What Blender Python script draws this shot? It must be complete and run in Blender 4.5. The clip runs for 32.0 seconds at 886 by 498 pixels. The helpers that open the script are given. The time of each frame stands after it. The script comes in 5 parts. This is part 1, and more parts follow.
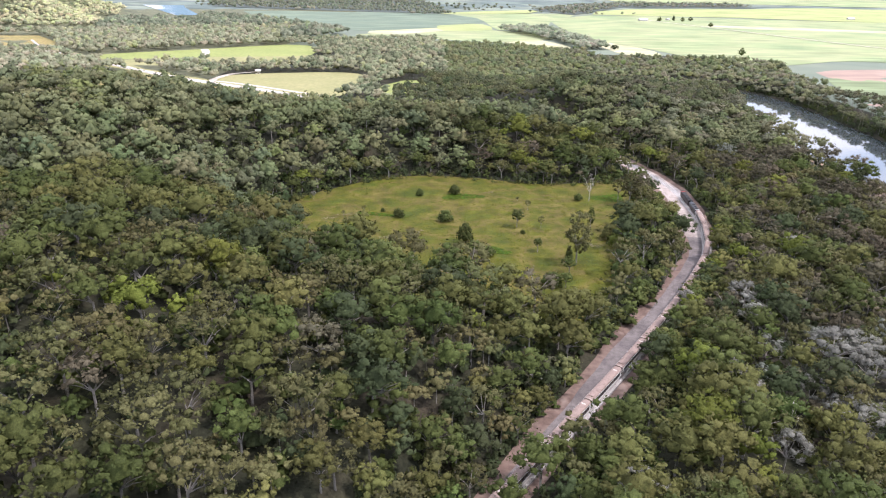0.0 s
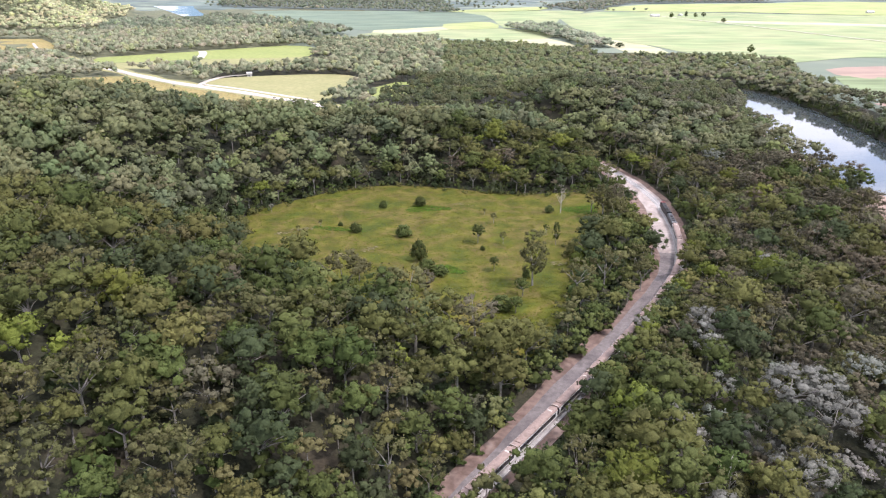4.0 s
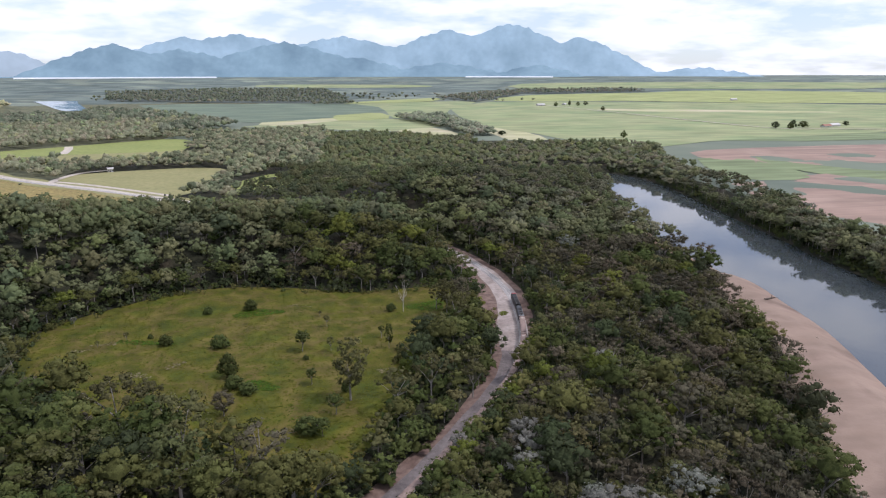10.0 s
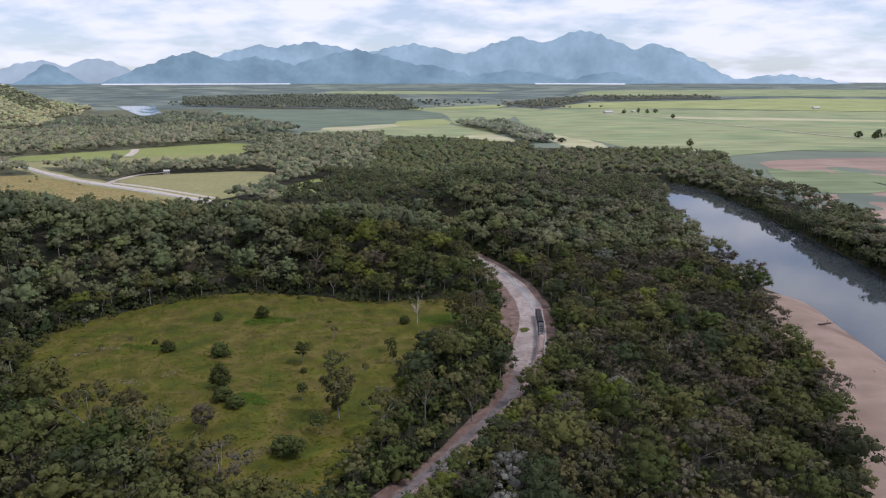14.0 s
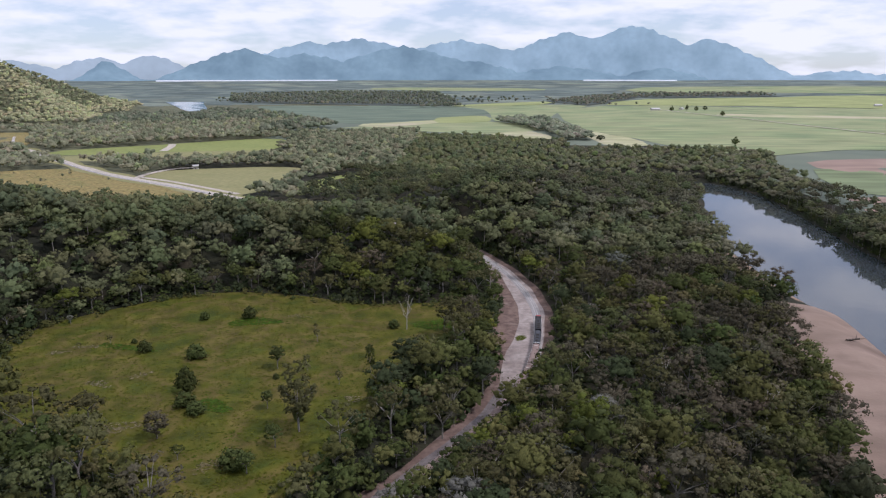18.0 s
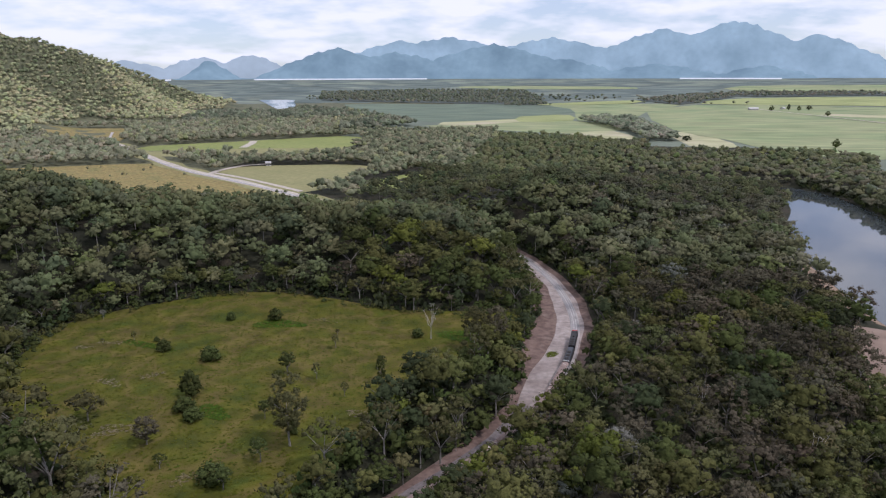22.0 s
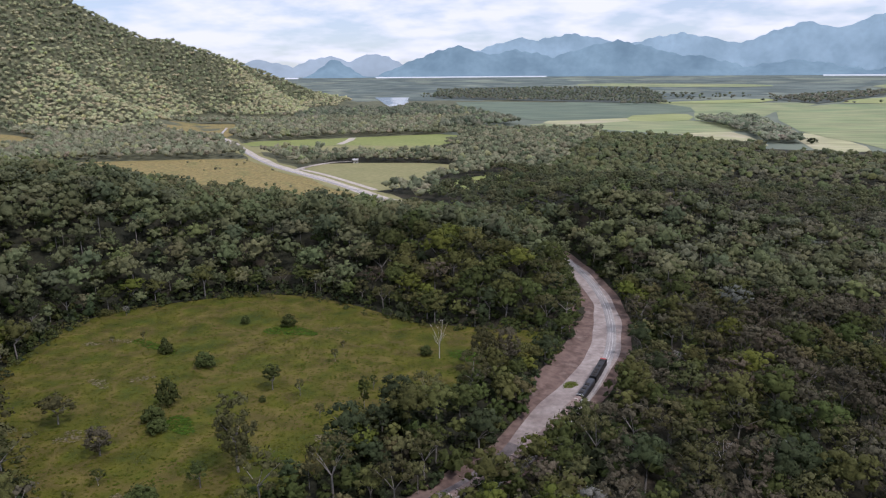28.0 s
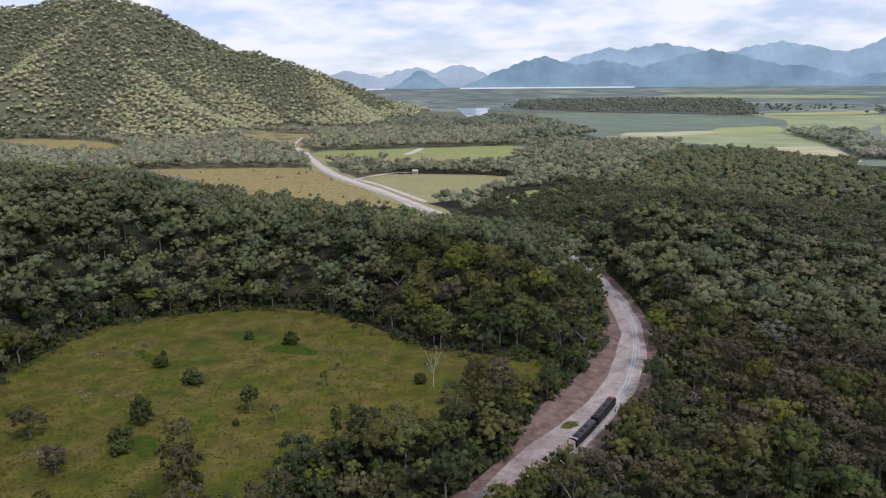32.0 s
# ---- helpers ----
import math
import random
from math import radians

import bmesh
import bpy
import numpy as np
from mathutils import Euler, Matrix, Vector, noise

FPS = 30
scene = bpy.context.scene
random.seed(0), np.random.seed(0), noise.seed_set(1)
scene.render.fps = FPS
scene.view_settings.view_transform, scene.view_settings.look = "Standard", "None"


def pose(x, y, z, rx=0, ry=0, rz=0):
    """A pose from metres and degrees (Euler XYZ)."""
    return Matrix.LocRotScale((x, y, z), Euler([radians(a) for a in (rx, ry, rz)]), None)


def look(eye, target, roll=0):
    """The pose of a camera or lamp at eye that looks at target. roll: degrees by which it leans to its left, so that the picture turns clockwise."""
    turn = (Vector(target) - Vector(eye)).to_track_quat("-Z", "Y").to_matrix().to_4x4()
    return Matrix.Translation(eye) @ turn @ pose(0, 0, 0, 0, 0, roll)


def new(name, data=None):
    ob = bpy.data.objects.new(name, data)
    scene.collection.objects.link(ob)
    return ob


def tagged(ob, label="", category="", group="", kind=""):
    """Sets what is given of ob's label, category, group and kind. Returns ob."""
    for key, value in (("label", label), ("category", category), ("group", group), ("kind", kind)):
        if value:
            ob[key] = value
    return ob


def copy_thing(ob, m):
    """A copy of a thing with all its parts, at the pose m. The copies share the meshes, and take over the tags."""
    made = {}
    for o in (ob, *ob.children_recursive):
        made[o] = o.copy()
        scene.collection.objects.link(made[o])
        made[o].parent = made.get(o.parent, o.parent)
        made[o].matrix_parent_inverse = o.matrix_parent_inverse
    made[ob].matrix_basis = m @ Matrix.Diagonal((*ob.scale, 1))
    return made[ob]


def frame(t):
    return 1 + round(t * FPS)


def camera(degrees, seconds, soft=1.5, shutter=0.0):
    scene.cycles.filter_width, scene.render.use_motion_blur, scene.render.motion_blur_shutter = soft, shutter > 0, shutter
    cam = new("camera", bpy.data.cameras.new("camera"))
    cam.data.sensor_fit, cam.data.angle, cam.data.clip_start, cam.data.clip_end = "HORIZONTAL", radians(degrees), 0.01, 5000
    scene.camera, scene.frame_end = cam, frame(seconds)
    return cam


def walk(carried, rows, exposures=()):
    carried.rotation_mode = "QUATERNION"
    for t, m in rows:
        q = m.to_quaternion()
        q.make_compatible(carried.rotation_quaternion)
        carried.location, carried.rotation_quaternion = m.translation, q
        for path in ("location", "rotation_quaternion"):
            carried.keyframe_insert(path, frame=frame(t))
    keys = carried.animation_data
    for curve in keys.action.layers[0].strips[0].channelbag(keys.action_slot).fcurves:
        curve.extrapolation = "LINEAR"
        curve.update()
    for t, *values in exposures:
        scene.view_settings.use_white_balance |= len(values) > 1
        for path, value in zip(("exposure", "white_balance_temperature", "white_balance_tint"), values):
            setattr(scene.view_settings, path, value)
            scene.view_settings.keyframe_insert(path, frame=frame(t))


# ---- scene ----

cam = camera(65.0, 32.0, soft=1.2)
PATH = [
    (0, (-1.46, 1.60, 117.63), (0.08, 94.71, 81.19), 1.02),
    (0.5, (2.54, 4.09, 118.07), (3.62, 97.14, 81.46), 0.90),
    (1, (6.42, 6.64, 118.49), (7.08, 99.63, 81.72), 0.78),
    (1.5, (10.21, 9.21, 118.88), (10.44, 102.15, 81.97), 0.68),
    (2, (13.92, 11.80, 119.22), (13.78, 104.71, 82.23), 0.58),
    (2.5, (17.55, 14.39, 119.52), (17.06, 107.26, 82.42), 0.49),
    (4.5, (31.56, 24.54, 120.18), (30.23, 117.65, 83.72), 0.22),
    (5, (34.98, 26.99, 120.21), (33.44, 120.35, 84.39), 0.17),
    (5.5, (38.36, 29.40, 120.19), (39.11, 122.77, 84.38), 0.13),
    (6, (41.73, 31.76, 120.11), (48.78, 125.01, 84.69), 0.09),
    (6.5, (45.08, 34.08, 119.99), (52.72, 127.72, 85.73), 0.06),
    (7, (48.42, 36.35, 119.83), (56.55, 130.33, 86.62), 0.04),
    (7.5, (51.74, 38.58, 119.62), (62.50, 132.72, 87.63), 0.02),
    (8, (55.06, 40.77, 119.38), (66.77, 135.22, 88.68), 0.01),
    (8.5, (58.37, 42.93, 119.10), (69.97, 137.83, 89.81), -0.00),
    (9, (61.67, 45.05, 118.80), (73.14, 140.39, 90.91), -0.01),
    (9.5, (64.97, 47.14, 118.48), (76.43, 142.88, 91.95), -0.01),
    (10, (68.27, 49.21, 118.14), (79.60, 145.32, 92.95), -0.01),
    (10.5, (71.55, 51.26, 117.78), (82.71, 147.54, 93.18), -0.01),
    (11, (74.83, 53.30, 117.41), (85.26, 149.66, 92.82), -0.01),
    (11.5, (78.11, 55.33, 117.04), (85.75, 151.99, 92.57), -0.00),
    (12, (81.38, 57.36, 116.67), (85.28, 154.28, 92.36), 0.00),
    (12.5, (84.64, 59.39, 116.31), (86.56, 156.38, 92.05), 0.01),
    (13, (87.89, 61.42, 115.94), (89.62, 158.44, 91.76), 0.01),
    (13.5, (91.13, 63.48, 115.59), (92.74, 160.49, 91.38), 0.02),
    (14, (94.36, 65.55, 115.25), (95.88, 162.56, 91.02), 0.02),
    (14.5, (97.59, 67.64, 114.93), (99.05, 164.65, 90.68), 0.02),
    (16.5, (110.34, 76.33, 113.80), (108.94, 173.27, 89.30), 0.01),
    (17, (113.49, 78.59, 113.57), (110.81, 175.49, 89.01), 0.00),
    (17.5, (116.62, 80.90, 113.35), (112.68, 177.75, 88.77), -0.01),
    (18, (119.74, 83.26, 113.16), (114.37, 180.03, 88.52), -0.02),
    (18.5, (122.84, 85.67, 112.98), (115.34, 182.28, 88.29), -0.03),
    (19, (125.92, 88.12, 112.82), (116.38, 184.54, 88.09), -0.05),
    (19.5, (128.99, 90.62, 112.68), (117.72, 186.86, 87.93), -0.06),
    (20, (132.04, 93.18, 112.55), (119.41, 189.24, 87.79), -0.08),
    (20.5, (135.07, 95.78, 112.43), (121.18, 191.67, 87.65), -0.10),
    (21, (138.08, 98.44, 112.32), (122.92, 194.12, 87.50), -0.13),
    (21.5, (141.08, 101.15, 112.21), (124.58, 196.61, 87.41), -0.15),
    (22, (144.06, 103.91, 112.11), (126.11, 199.10, 87.30), -0.18),
    (22.5, (147.03, 106.72, 112.01), (127.83, 201.67, 87.20), -0.20),
    (23, (149.98, 109.58, 111.91), (129.40, 204.23, 87.08), -0.23),
    (23.5, (152.92, 112.48, 111.80), (130.88, 206.81, 86.99), -0.26),
    (24, (155.85, 115.44, 111.69), (132.45, 209.44, 86.85), -0.28),
    (24.5, (158.77, 118.45, 111.58), (134.05, 212.09, 86.68), -0.31),
    (25, (161.68, 121.50, 111.45), (135.49, 214.73, 86.50), -0.34),
    (25.5, (164.57, 124.60, 111.31), (136.60, 217.30, 86.34), -0.36),
    (27.5, (176.09, 137.51, 110.68), (143.17, 228.55, 85.63), -0.45),
    (28, (178.96, 140.88, 110.50), (144.59, 231.40, 85.51), -0.47),
    (28.5, (181.82, 144.30, 110.33), (145.81, 234.20, 85.38), -0.48),
    (29, (184.68, 147.80, 110.17), (146.94, 237.01, 85.33), -0.50),
    (29.5, (187.53, 151.37, 110.02), (148.38, 240.04, 85.42), -0.51),
    (30, (190.38, 155.03, 109.90), (149.83, 243.12, 85.52), -0.52),
    (30.5, (193.22, 158.77, 109.81), (151.30, 246.30, 85.67), -0.53),
    (31, (196.05, 162.63, 109.77), (152.82, 249.57, 85.87), -0.53),
    (31.5, (198.88, 166.60, 109.80), (154.46, 253.01, 86.14), -0.54),
    (32, (201.69, 170.71, 109.90), (156.08, 256.55, 86.42), -0.54),
]
walk(cam, [(t, look(eye, target, roll)) for t, eye, target, roll in PATH],
     [(0.0, 0.64, 6450, 18), (5.0, 0.63, 6450, 18), (8.0, 0.10, 6450, 18), (9.0, -0.18, 6400, 17), (10.5, -0.47, 6300, 17), (14.0, -0.66, 6250, 18), (32.0, -0.64, 6250, 19)])

# ---- sky and sun ----
SUN_ELEV, SUN_AZ = 58.0, 105.0          # degrees; azimuth clockwise from +y
world = bpy.data.worlds.new("sky")
scene.world = world
world.use_nodes = True
wn, wl = world.node_tree.nodes, world.node_tree.links
wn.clear()
sky = wn.new("ShaderNodeTexSky")
sky.sky_type, sky.sun_disc = "NISHITA", False
sky.sun_elevation, sky.sun_rotation = radians(SUN_ELEV), radians(SUN_AZ)
sky.air_density, sky.dust_density, sky.ozone_density = 1.0, 0.3, 2.0
geo = wn.new("ShaderNodeTexCoord")
sep = wn.new("ShaderNodeSeparateXYZ")
wl.new(geo.outputs["Generated"], sep.inputs[0])
# clouds lie on a flat layer: direction divided by its height
lift = wn.new("ShaderNodeMath"); lift.operation = "ADD"; lift.inputs[1].default_value = 0.22
wl.new(sep.outputs["Z"], lift.inputs[0])
top = wn.new("ShaderNodeMath"); top.operation = "MAXIMUM"; top.inputs[1].default_value = 0.03
wl.new(lift.outputs[0], top.inputs[0])
flat = wn.new("ShaderNodeVectorMath"); flat.operation = "DIVIDE"
comb = wn.new("ShaderNodeCombineXYZ")
for axis in "XYZ":
    wl.new(top.outputs[0], comb.inputs[axis])
wl.new(geo.outputs["Generated"], flat.inputs[0]); wl.new(comb.outputs[0], flat.inputs[1])
puff = wn.new("ShaderNodeTexNoise")
puff.inputs["Scale"].default_value, puff.inputs["Detail"].default_value, puff.inputs["Roughness"].default_value = 2.2, 10.0, 0.56
wl.new(flat.outputs[0], puff.inputs["Vector"])
cover = wn.new("ShaderNodeValToRGB")
cover.color_ramp.elements[0].position, cover.color_ramp.elements[1].position = 0.40, 0.58
cover.color_ramp.elements[0].color = (0.40, 0.40, 0.40, 1)
wl.new(puff.outputs["Fac"], cover.inputs[0])
cloud = wn.new("ShaderNodeMixRGB")
cloud.inputs[2].default_value = (9.3, 9.8, 10.7, 1)
cool = wn.new("ShaderNodeMixRGB"); cool.blend_type = "MULTIPLY"; cool.inputs[0].default_value = 1.0
cool.inputs[2].default_value = (0.80, 0.96, 1.20, 1)          # moist coastal air
wl.new(sky.outputs[0], cool.inputs[1])
wl.new(cover.outputs[0], cloud.inputs[0]); wl.new(cool.outputs[0], cloud.inputs[1])
back = wn.new("ShaderNodeBackground"); back.inputs["Strength"].default_value = 0.15
wl.new(cloud.outputs[0], back.inputs["Color"])
wout = wn.new("ShaderNodeOutputWorld"); wl.new(back.outputs[0], wout.inputs[0])

sun_data = bpy.data.lights.new("sun", "SUN")
sun_data.energy, sun_data.angle, sun_data.color = 3.2, radians(9.0), (1.0, 0.955, 0.93)
sun = new("sun", sun_data)
se, sa = radians(SUN_ELEV), radians(SUN_AZ)
sun.matrix_world = look((0, 0, 400), (-400 * math.cos(se) * math.sin(sa), -400 * math.cos(se) * math.cos(sa), 400 - 400 * math.sin(se)))

# ---- materials ----
def material(name, colours, scale=1.0, rough=0.9, bump=0.0, bump_scale=8.0, detail=6.0, second=None, metallic=0.0, spec=0.3, bands=None):
    """A procedural surface: two or three colours mixed by noise at world size, a finer second noise and relief."""
    m = bpy.data.materials.new(name)
    m.use_nodes = True
    n, l = m.node_tree.nodes, m.node_tree.links
    b = n["Principled BSDF"]
    b.inputs["Roughness"].default_value, b.inputs["Metallic"].default_value = rough, metallic
    b.inputs["Specular IOR Level"].default_value = spec
    g = n.new("ShaderNodeNewGeometry")
    t = n.new("ShaderNodeTexNoise")
    t.inputs["Scale"].default_value, t.inputs["Detail"].default_value = scale, detail
    l.new(g.outputs["Position"], t.inputs["Vector"])
    r = n.new("ShaderNodeValToRGB")
    els = r.color_ramp.elements
    while len(els) < len(colours):
        els.new(0.5)
    for k, (e, c) in enumerate(zip(els, colours)):
        e.position = 0.32 + 0.36 * k / max(1, len(colours) - 1)
        e.color = (*c, 1)
    l.new(t.outputs["Fac"], r.inputs[0])
    out = r.outputs[0]
    if second:
        sc, lo, hi = second
        t2 = n.new("ShaderNodeTexNoise")
        t2.inputs["Scale"].default_value, t2.inputs["Detail"].default_value = sc, 5.0
        if bands:
            turned = n.new("ShaderNodeMapping"); turned.inputs["Rotation"].default_value = (0, 0, radians(bands[0])); turned.inputs["Scale"].default_value = (1.0, bands[1], 1.0)
            l.new(g.outputs["Position"], turned.inputs["Vector"]); l.new(turned.outputs[0], t2.inputs["Vector"])
        else:
            l.new(g.outputs["Position"], t2.inputs["Vector"])
        mr = n.new("ShaderNodeMapRange")
        mr.inputs["From Min"].default_value, mr.inputs["From Max"].default_value = 0.3, 0.7
        mr.inputs["To Min"].default_value, mr.inputs["To Max"].default_value = lo, hi
        l.new(t2.outputs["Fac"], mr.inputs["Value"])
        v = n.new("ShaderNodeVectorMath"); v.operation = "SCALE"
        l.new(out, v.inputs[0]); l.new(mr.outputs[0], v.inputs["Scale"])
        out = v.outputs[0]
    l.new(out, b.inputs["Base Color"])
    if bump:
        t3 = n.new("ShaderNodeTexNoise")
        t3.inputs["Scale"].default_value, t3.inputs["Detail"].default_value = bump_scale, 6.0
        l.new(g.outputs["Position"], t3.inputs["Vector"])
        bp = n.new("ShaderNodeBump")
        bp.inputs["Strength"].default_value, bp.inputs["Distance"].default_value = bump, 0.5
        l.new(t3.outputs["Fac"], bp.inputs["Height"])
        l.new(bp.outputs[0], b.inputs["Normal"])
    return m


def leaf_material(name, colour=None, vary=0.2):
    """Foliage: the tree's own colour (given, or its colour attribute), varied clump by clump, with light passing through."""
    m = bpy.data.materials.new(name)
    m.use_nodes = True
    n, l = m.node_tree.nodes, m.node_tree.links
    b = n["Principled BSDF"]
    b.inputs["Roughness"].default_value, b.inputs["Specular IOR Level"].default_value = 0.75, 0.10
    g = n.new("ShaderNodeNewGeometry")
    if colour:
        src = n.new("ShaderNodeRGB"); src.outputs[0].default_value = (*colour, 1); base = src.outputs[0]
        info = n.new("ShaderNodeObjectInfo"); tone = info.outputs["Random"]
    else:
        src = n.new("ShaderNodeAttribute"); src.attribute_name = "species"; base = src.outputs["Color"]; tone = None
    hsv = n.new("ShaderNodeHueSaturation")
    l.new(base, hsv.inputs["Color"])
    mv = n.new("ShaderNodeMapRange")
    mv.inputs["To Min"].default_value, mv.inputs["To Max"].default_value = 1 - vary, 1 + vary
    l.new(g.outputs["Random Per Island"], mv.inputs["Value"])
    val = mv.outputs[0]
    if tone:
        mt = n.new("ShaderNodeMapRange")
        mt.inputs["To Min"].default_value, mt.inputs["To Max"].default_value = 0.82, 1.2
        l.new(tone, mt.inputs["Value"])
        mm = n.new("ShaderNodeMath"); mm.operation = "MULTIPLY"
        l.new(val, mm.inputs[0]); l.new(mt.outputs[0], mm.inputs[1]); val = mm.outputs[0]
        mh = n.new("ShaderNodeMapRange")
        mh.inputs["To Min"].default_value, mh.inputs["To Max"].default_value = 0.49, 0.508
        l.new(tone, mh.inputs["Value"]); l.new(mh.outputs[0], hsv.inputs["Hue"])
    # fine leaf grain
    t = n.new("ShaderNodeTexNoise")
    t.inputs["Scale"].default_value, t.inputs["Detail"].default_value = 3.2, 4.0
    l.new(g.outputs["Position"], t.inputs["Vector"])
    mg = n.new("ShaderNodeMapRange")
    mg.inputs["From Min"].default_value, mg.inputs["From Max"].default_value = 0.3, 0.7
    mg.inputs["To Min"].default_value, mg.inputs["To Max"].default_value = 0.68, 1.32
    l.new(t.outputs["Fac"], mg.inputs["Value"])
    mm2 = n.new("ShaderNodeMath"); mm2.operation = "MULTIPLY"
    l.new(val, mm2.inputs[0]); l.new(mg.outputs[0], mm2.inputs[1])
    l.new(mm2.outputs[0], hsv.inputs["Value"])
    l.new(hsv.outputs[0], b.inputs["Base Color"])
    bp = n.new("ShaderNodeBump")
    bp.inputs["Strength"].default_value, bp.inputs["Distance"].default_value = 0.45, 0.5
    l.new(t.outputs["Fac"], bp.inputs["Height"]); l.new(bp.outputs[0], b.inputs["Normal"])
    tr = n.new("ShaderNodeBsdfTranslucent")
    l.new(hsv.outputs[0], tr.inputs["Color"])
    mix = n.new("ShaderNodeMixShader"); mix.inputs[0].default_value = 0.2
    l.new(b.outputs[0], mix.inputs[1]); l.new(tr.outputs[0], mix.inputs[2])
    l.new(mix.outputs[0], n["Material Output"].inputs["Surface"])
    return m


# ground between hill trees: olive darkened to pass for canopy shade
HILL_SHADE_FLOOR = material("hill_floor_shade", [(0.10, 0.106, 0.062), (0.13, 0.132, 0.075), (0.085, 0.092, 0.055)], 0.02, 0.95, second=(0.1, 0.7, 1.3))
# COAST and PLAIN: ground tones with the blue of distant haze mixed in
COAST = material("hazed_coastal_bush", [(0.075, 0.10, 0.095), (0.15, 0.185, 0.155), (0.09, 0.118, 0.108), (0.20, 0.23, 0.175), (0.10, 0.13, 0.115)], 0.003, 1.0, second=(0.004, 0.6, 1.4), bands=(4, 6.0))
# forest floor, its colour lowered to deepen the shade between crowns
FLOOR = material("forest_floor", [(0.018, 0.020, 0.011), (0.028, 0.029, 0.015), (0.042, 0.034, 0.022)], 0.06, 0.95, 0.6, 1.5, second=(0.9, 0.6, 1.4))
PLAIN = material("hazed_plain_country", [(0.115, 0.142, 0.11), (0.17, 0.20, 0.145), (0.135, 0.163, 0.122), (0.195, 0.215, 0.15)], 0.0022, 0.95)
MEADOW = material("meadow_grass", [(0.045, 0.060, 0.004), (0.069, 0.075, 0.0055), (0.080, 0.077, 0.0065), (0.108, 0.086, 0.020), (0.075, 0.076, 0.0055), (0.056, 0.068, 0.0045)], 0.05, 0.95, 0.5, 2.2, 12.0, second=(0.12, 0.68, 1.30))
SWAMP = material("rough_pasture", [(0.185, 0.175, 0.062), (0.265, 0.205, 0.078), (0.225, 0.19, 0.07)], 0.03, 0.95, 0.6, 0.6, second=(0.25, 0.65, 1.35))
CROP = material("bright_crop", [(0.20, 0.235, 0.07), (0.24, 0.265, 0.085)], 0.02, 0.95, second=(0.15, 0.85, 1.15))
PADDOCK = material("mown_paddock", [(0.225, 0.22, 0.095), (0.27, 0.25, 0.115)], 0.03, 0.95, second=(0.2, 0.85, 1.15))
CANE = material("cane_crop", [(0.185, 0.24, 0.118), (0.235, 0.28, 0.135), (0.28, 0.30, 0.155), (0.20, 0.25, 0.122)], 0.006, 0.95, second=(0.008, 0.72, 1.28), bands=(12, 7.0))
# cane with a cloud's shadow painted into its colour
CANE_CLOUDED = material("cloud_shadowed_cane", [(0.115, 0.155, 0.11), (0.15, 0.19, 0.128)], 0.01, 0.95, second=(0.008, 0.72, 1.28), bands=(8, 7.0))
MID_CANE = material("mid_green_cane", [(0.145, 0.185, 0.092), (0.18, 0.22, 0.112), (0.16, 0.20, 0.10)], 0.01, 0.95, second=(0.008, 0.72, 1.28), bands=(8, 7.0))
PALE_CANE = material("pale_cane_crop", [(0.26, 0.295, 0.115), (0.31, 0.335, 0.14)], 0.01, 0.95, second=(0.008, 0.72, 1.28), bands=(12, 7.0))
WOODS_FLOOR = material("woods_floor_and_shade", [(0.070, 0.085, 0.075), (0.095, 0.112, 0.096), (0.080, 0.095, 0.082)], 0.01, 1.0, second=(0.05, 0.65, 1.35))
STUBBLE = material("pale_stubble", [(0.46, 0.41, 0.28), (0.36, 0.37, 0.19)], 0.012, 0.95, second=(0.008, 0.72, 1.28), bands=(20, 7.0))
TILLED = material("tilled_soil", [(0.31, 0.215, 0.17), (0.27, 0.19, 0.15), (0.335, 0.24, 0.19)], 0.015, 0.95, second=(0.008, 0.8, 1.2), bands=(-8, 7.0))
SAND = material("river_sand", [(0.225, 0.16, 0.122), (0.28, 0.205, 0.16), (0.175, 0.122, 0.095)], 0.03, 0.95, 0.3, 0.8, second=(0.02, 0.82, 1.15), bands=(75, 4.0))
BANK = material("wet_bank", [(0.20, 0.14, 0.09), (0.27, 0.19, 0.13)], 0.1, 0.85, 0.4, 1.0, second=(0.8, 0.8, 1.2))
GRAVEL = material("grey_gravel", [(0.25, 0.205, 0.185), (0.31, 0.26, 0.235), (0.38, 0.325, 0.295), (0.28, 0.232, 0.208)], 0.08, 0.95, 0.5, 6.0, 8.0, second=(0.5, 0.8, 1.2))
OLD_GRAVEL = material("worn_gravel", [(0.108, 0.094, 0.092), (0.14, 0.12, 0.117), (0.18, 0.156, 0.15), (0.125, 0.107, 0.104)], 0.10, 0.95, 0.5, 6.0, 8.0, second=(0.6, 0.8, 1.2))
DIRT = material("reddish_dirt", [(0.15, 0.10, 0.082), (0.19, 0.132, 0.108), (0.125, 0.082, 0.066), (0.21, 0.155, 0.13)], 0.12, 0.95, 0.2, 3.0, second=(0.5, 0.8, 1.2))
BALLAST = material("rail_ballast", [(0.40, 0.37, 0.355), (0.47, 0.44, 0.42), (0.34, 0.31, 0.295)], 1.4, 0.95, 0.8, 9.0, second=(0.2, 0.9, 1.1))
ROAD = material("pale_road", [(0.42, 0.375, 0.315), (0.52, 0.465, 0.40), (0.46, 0.40, 0.33)], 0.05, 0.95, second=(0.25, 0.78, 1.15))
BARK = material("grey_bark", [(0.195, 0.18, 0.16), (0.27, 0.25, 0.225), (0.145, 0.13, 0.112)], 1.2, 0.9, 0.5, 5.0)
STEEL = material("rail_steel", [(0.74, 0.71, 0.69), (0.82, 0.80, 0.78)], 3.0, 0.35, metallic=0.9)
